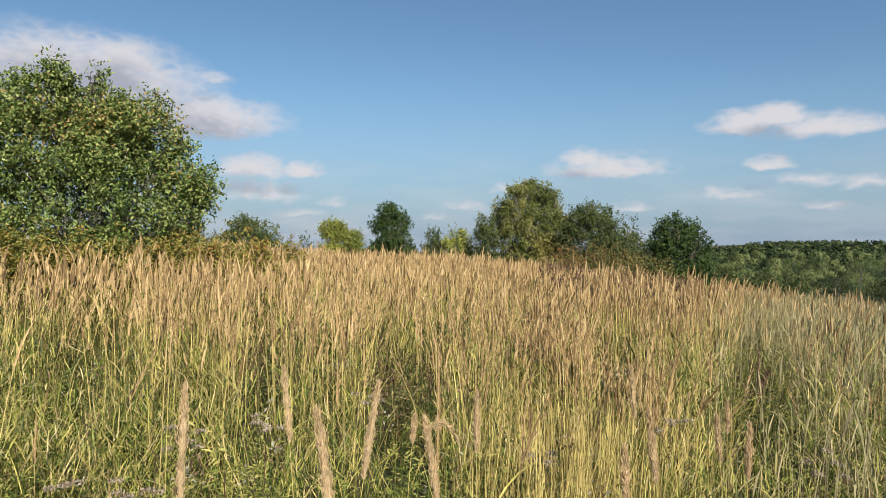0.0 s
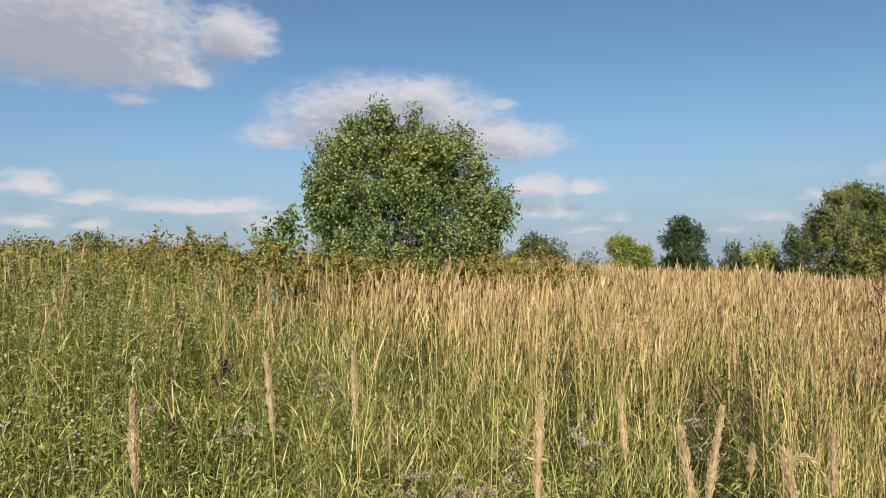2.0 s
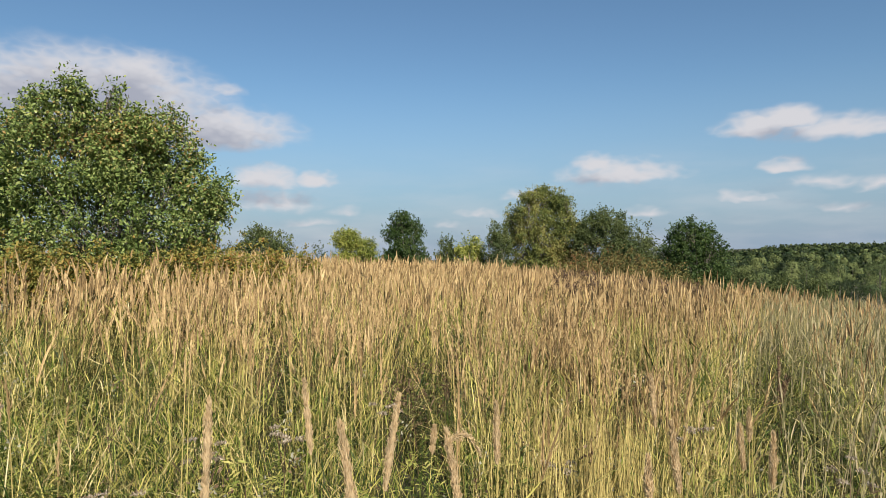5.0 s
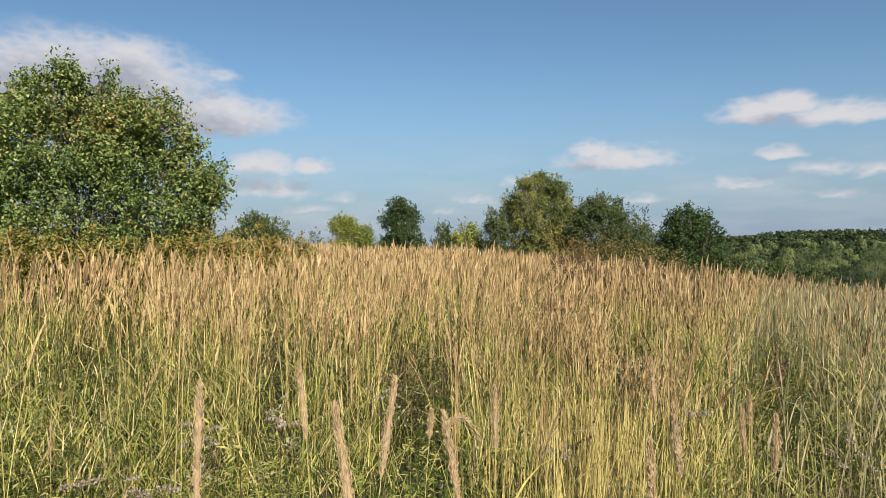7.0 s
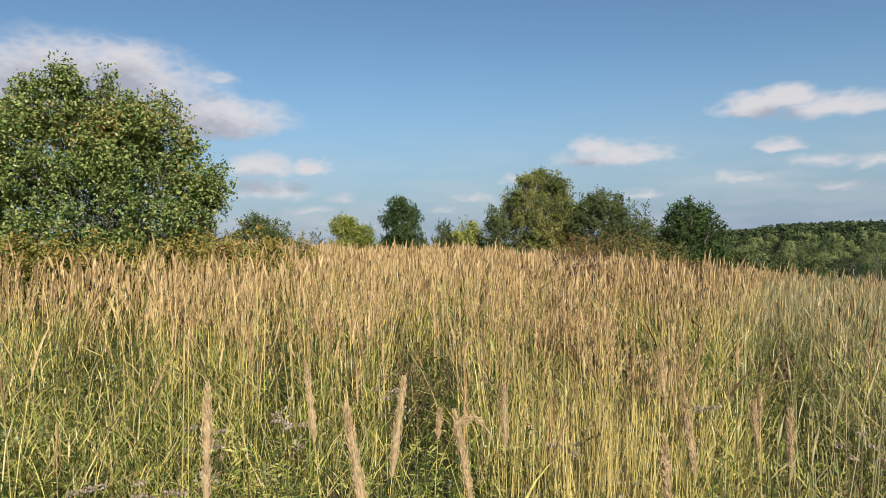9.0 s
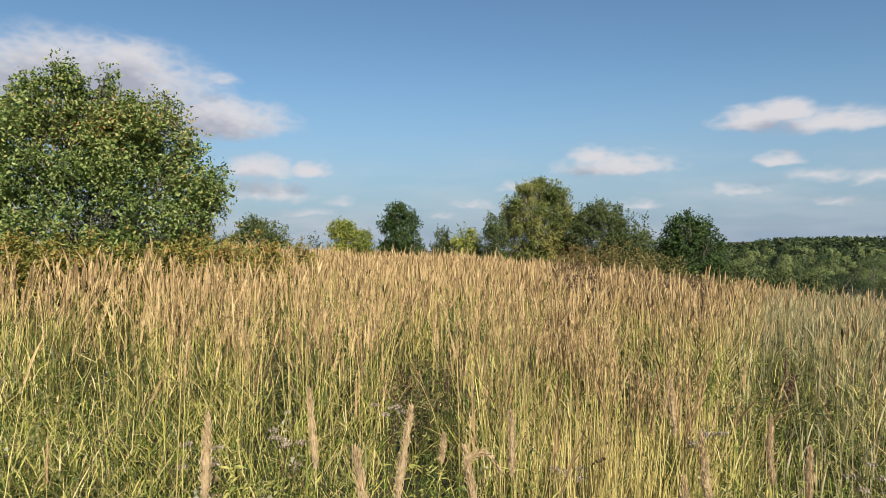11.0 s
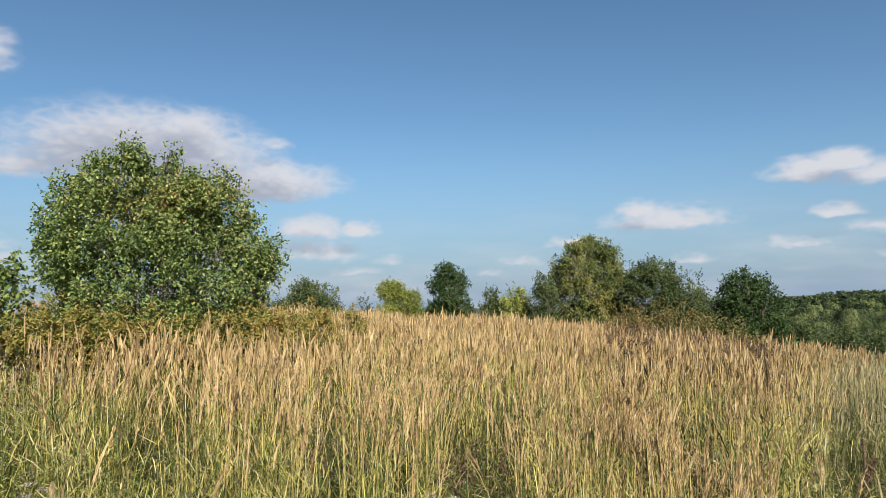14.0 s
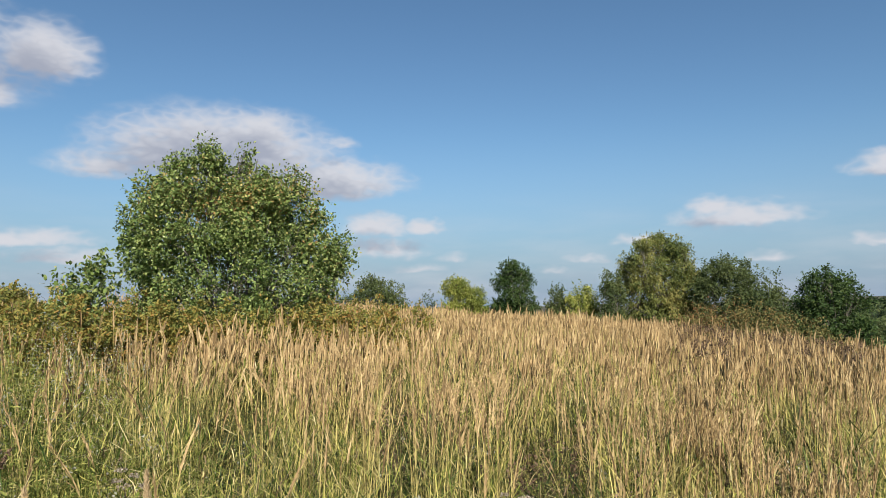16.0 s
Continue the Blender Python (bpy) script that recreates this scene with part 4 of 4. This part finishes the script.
def plant_woods():
    """The wooded valley side far behind the slope."""
    h = Heap()
    r = np.random.default_rng(90)
    for d0, d1, count, per in ((105, 190, 70, 1400), (190, 300, 120, 1150), (300, 480, 380, 190), (480, 1200, 2000, 22)):
        for _ in range(count):
            d, a = math.sqrt(r.uniform(d0 ** 2, d1 ** 2)), r.uniform(13, 43)
            x, y = at_bearing(a, d)
            z = float(lift(x, y))
            tall, wide = r.uniform(6.5, 15) * (0.85 + 0.3 * float(vnoise(np.array(x), np.array(y), 45.0, 60))) * (0.62 if d < 190 else 1), r.uniform(1.7, 3.4)
            kind = int(r.choice([0, 2, 3], p=[0.42, 0.33, 0.25] if d < 480 else [0.4, 0.52, 0.08]))
            c = r.normal(0, 1, (per, 3))
            c /= np.linalg.norm(c, axis=1, keepdims=True)
            bump = 1 + 0.25 * np.sin(c[:, 0] * 5 + d) * np.sin(c[:, 2] * 6 + a)
            c[:, 2] = np.abs(c[:, 2]) * np.where(r.random(per) < 0.7, 1, -1)
            slim = np.where(c[:, 2] > 0, 1 - 0.45 * c[:, 2] ** 2, 1.0)
            pos = c * (bump * r.uniform(0.72, 1.0, per) * slim)[:, None] * [wide, wide, 1] * [1, 1, tall * 0.46] + [x, y, z + tall * 0.56]
            big = 0.5 * d / 300 if d < 300 else 0.9 * d / 300 if d < 480 else 2.8
            lay = r.normal(0, 1.0, (per, 3))
            lay -= c * (lay * c).sum(1, keepdims=True) * 0.85
            h.leaves(pos, lay, c + r.normal(0, 0.14, (per, 3)), big * r.uniform(0.7, 1.3, per), big * r.uniform(0.5, 0.9, per), kind)
            if d < 480:
                h.tube([(x, y, z - 0.5), (x, y, z + tall * 0.7)], [0.22, 0.1], 1, 4)
    ob = new("far_woods", h.mesh("far_woods", [M_WOODS, M_BARK, M_WOODS_DARK, M_WOODS_LIGHT]))
    return tagged(ob, "dense mixed green woods on the far valley side", "woods", kind="stuff")


plant_woods()


# ---------------------------------------------------------------- near stalks, one by one
def reed_stalk(bearing, dist, top, head, lean_way, lean, seed, hook=False):
    """One reed with its feathery head. top: height of its tip; head: the head's length."""
    r = np.random.default_rng(seed)
    x, y = at_bearing(bearing, dist)
    foot = np.array([x - lean * math.cos(lean_way), y - lean * math.sin(lean_way), 0.0])
    z0 = float(lift(foot[0], foot[1]))
    e = new("reed_stalk")
    e.location = (foot[0], foot[1], z0)
    tagged(e, "tall dry reed stalk with a fluffy tan seed head", "grass stalk", "near reed stalks")
    span = np.array([x, y, top]) - np.array([foot[0], foot[1], z0])
    s = np.linspace(0, 1, 14)
    line = span * s[:, None]
    line[:, :2] *= (s ** 1.5)[:, None]
    stem = Heap()
    stem.tube(line, 0.0022 * (1.15 - 0.85 * s), 0, 5)
    part("stem", stem.mesh("stem", [M_STEM], True), e)
    total = np.linalg.norm(span)
    fluff = Heap()
    n = 1100
    u = r.random(n)
    at = 1 - head / total * (1 - u)
    base = np.column_stack([np.interp(at, s, line[:, i]) for i in range(3)])
    d = r.normal(0, 1, (n, 3))
    d[:, 2] = np.abs(d[:, 2]) * 0.4 + 3.6
    d /= np.linalg.norm(d, axis=1, keepdims=True)
    lobes = np.interp(u, np.linspace(0, 1, 15), r.uniform(0.55, 1.25, 15))
    spread = (0.35 + 0.65 * np.sin(np.pi * np.clip(u * 0.86 + 0.1, 0, 1))) * lobes
    a = r.uniform(0, 6.28, n)
    off = np.column_stack([np.cos(a), np.sin(a), np.zeros(n)]) * (0.0105 * spread * np.sqrt(r.random(n)))[:, None]
    d += off * 7
    us = np.linspace(0, 1, 24)
    core = np.column_stack([np.interp(1 - head / total * (1 - us), s, line[:, i]) for i in range(3)])
    wide = np.interp(us, u[np.argsort(u)], spread[np.argsort(u)]) * (1 - us ** 6)
    fluff.tube(core, 0.0074 * wide * r.uniform(0.8, 1.15, 24), 0, 9)
    fluff.leaves(base + off, d, r.normal(0, 1, (n, 3)), r.uniform(0.007, 0.016, n), r.uniform(0.0014, 0.003, n))
    tuft = part("seed_head", fluff.mesh("seed_head", [M_TUFT]), e, "fluffy tan seed head")
    if hook:                                  # a broken tip that hangs over
        curl = Heap()
        u = r.random(260)
        arc = np.column_stack([0.075 * u, np.zeros(260), 0.05 * np.sin(u * 2.6) - 0.045 * u])
        out = r.normal(0, 0.0028, (260, 3)) * (1.1 - 0.6 * u)[:, None]
        curl.leaves(line[-1] - [0, 0, 0.035] + arc + out, np.column_stack([np.ones(260), np.zeros(260), 1.2 - 2.6 * u]) + out * 120, r.normal(0, 1, (260, 3)), r.uniform(0.007, 0.014, 260), r.uniform(0.0016, 0.003, 260))
        part("bent_tip", curl.mesh("bent_tip", [M_TUFT]), tuft, "broken tip hanging to one side")
    for _ in range(2):
        blade = Heap()
        at = r.uniform(0.2, 0.6)
        p = np.array([[np.interp(at, s, line[:, i]) for i in range(3)]])
        blade.ribbons(p, r.uniform(0.3, 0.45), r.uniform(0, 6.28), 0.3, r.uniform(0.6, 1.6), 0.008, r.uniform(0, 3.1), [0.6, 1, 1, 0.9, 0.6, 0.1])
        part("leaf_blade", blade.mesh("leaf_blade", [M_BLADE]), e)
    return e


# bearing, distance, tip's elevation, head's length, direction and amount of lean
STALKS = [
    (-21.2, 1.45, -11.3, 0.25, 0.6, 0.03), (-13.5, 1.85, -10.4, 0.20, 2.9, 0.05), (-10.8, 1.15, -13.9, 0.23, 2.8, 0.09), (-5.5, 1.70, -11.9, 0.24, 0.3, 0.10),
    (-2.4, 2.2, -14.6, 0.09, 0.3, 0.05), (-1.6, 1.5, -14.8, 0.21, 2.9, 0.09), (2.9, 2.0, -12.7, 0.18, 1.5, 0.02), (15.8, 2.4, -10.2, 0.18, 2.8, 0.04),
    (17.2, 1.8, -13.8, 0.18, 2.9, 0.06), (22.4, 2.1, -13.6, 0.13, 2.9, 0.04), (24.8, 1.9, -14.0, 0.14, 0.4, 0.02), (23.2, 2.7, -12.4, 0.12, 1.0, 0.02),
    (15.3, 1.5, -16.5, 0.15, 2.0, 0.02), (-53.9, 1.69, -9.2, 0.22, 2.9, 0.04), (-43.1, 2.02, -7.1, 0.22, 2.8, 0.09), (-35.6, 2.20, -7.4, 0.20, 2.8, 0.03)]
for i, (a, d, e, head, way, lean) in enumerate(STALKS):
    reed_stalk(a, d, EYE + d * math.tan(radians(e)), head, way, lean, 100 + i, i == 5)


def dock_plant(bearing, dist, tall, seed):
    """A dead dock: an upright stem with dark brown seed spikes."""
    r = np.random.default_rng(seed)
    x, y = at_bearing(bearing, dist)
    e = new("dock_plant")
    e.location = (x, y, float(lift(x, y)))
    tagged(e, "dead dock plant with dark brown seed spikes", "weed", "dead docks in the meadow")
    stem = Heap()
    lean = r.normal(0, 0.05, 2)
    s = np.linspace(0, 1, 6)
    line = np.column_stack([lean[0] * s ** 2, lean[1] * s ** 2, tall * s])
    stem.tube(line, 0.005 * (1.2 - 0.7 * s), 0, 5)
    part("stem", stem.mesh("stem", [M_DEAD], True), e)
    for k in range(4):
        spike = Heap()
        at = 1.0 if k == 0 else r.uniform(0.6, 0.8)
        foot = np.array([np.interp(at, s, line[:, i]) for i in range(3)])
        way = np.array([0, 0, 1.0]) if k == 0 else np.array([r.normal(0, 0.3), r.normal(0, 0.3), 1.0])
        length = 0.28 * tall * (1.0 if k == 0 else 0.7)
        n = 150
        low = 0.8 if k == 0 else 0.0
        spike.tube([foot - way * low * length, foot + way * (0.5 - low) * length, foot + way * (1 - low) * length], [0.008, 0.008, 0.003], 0, 6)
        u = r.random(n)
        base = foot + way * ((u - low) * length)[:, None] + r.normal(0, 0.008, (n, 3)) * (1.15 - u)[:, None]
        spike.leaves(base, r.normal(0, 1, (n, 3)), r.normal(0, 1, (n, 3)), r.uniform(0.012, 0.022, n), r.uniform(0.010, 0.016, n))
        part("seed_spike", spike.mesh("seed_spike", [M_DEAD]), e)
    return e


for i, (a, d, tall) in enumerate([(-57.7, 7.8, 1.29), (-56.7, 8.0, 1.21), (-55.9, 7.7, 1.25), (-54.6, 8.1, 1.26), (-53.4, 8.0, 1.13), (-52.4, 8.3, 1.18), (-46.8, 5.5, 1.04), (-44.8, 4.3, 0.88),
                                  (-40.4, 6.1, 1.09), (-48.3, 3.8, 0.84), (12.8, 10.1, 1.13), (15.3, 9.3, 1.09), (16.7, 10.4, 1.13), (10.8, 11.0, 1.13), (25.6, 5.5, 0.92)]):
    dock_plant(a, d, tall, 300 + i)


def dry_yarrow(bearing, dist, tall, seed):
    """A dead yarrow: a thin stem that forks into flat brown heads."""
    r = np.random.default_rng(seed)
    x, y = at_bearing(bearing, dist)
    e = new("dry_yarrow")
    e.location = (x, y, float(lift(x, y)))
    tagged(e, "withered yarrow with flat grey-brown flower heads", "weed", "withered yarrow near the path")
    stem = Heap()
    fork = np.array([r.normal(0, 0.03), r.normal(0, 0.03), tall * 0.75])
    stem.tube([(0, 0, 0), fork * [0.4, 0.4, 0.5], fork], [0.003, 0.0026, 0.002], 0, 5)
    tops = []
    for k in range(5):
        a = k * 1.26 + r.uniform(-0.4, 0.4)
        top = fork + [math.cos(a) * r.uniform(0.03, 0.09), math.sin(a) * r.uniform(0.03, 0.09), tall * r.uniform(0.16, 0.27)]
        stem.tube([fork, (fork + top) / 2 + [0, 0, -0.01], top], [0.0018, 0.0014, 0.001], 0, 4)
        tops.append(top)
    part("stem", stem.mesh("stem", [M_DEAD], True), e)
    for top in tops:
        head = Heap()
        n = 70
        a, q = r.uniform(0, 6.28, n), np.sqrt(r.random(n)) * r.uniform(0.018, 0.032)
        base = top + np.column_stack([np.cos(a) * q, np.sin(a) * q, r.normal(0, 0.003, n) - 4 * q * q])
        head.leaves(base, r.normal(0, 0.7, (n, 3)) + [0, 0, 0.6], r.normal(0, 1, (n, 3)), r.uniform(0.006, 0.012, n), r.uniform(0.005, 0.009, n))
        part("flower_head", head.mesh("flower_head", [M_DRYHEAD]), e)
    return e


for i, (a, d, tall) in enumerate([(-25.5, 2.3, 0.78), (-24.2, 2.5, 0.74), (-21.0, 2.9, 0.82), (-15.5, 3.0, 0.82), (25.8, 2.4, 0.80), (27.4, 2.6, 0.76), (-31.0, 2.6, 0.75), (-6.5, 3.4, 0.85),
                                  (19.0, 3.3, 0.9), (30.0, 3.2, 0.85), (-44.0, 3.0, 0.8), (-51.0, 3.4, 0.85), (9.0, 2.9, 0.75), (-36.0, 3.6, 0.9)]):
    dry_yarrow(a, d, tall, 400 + i)
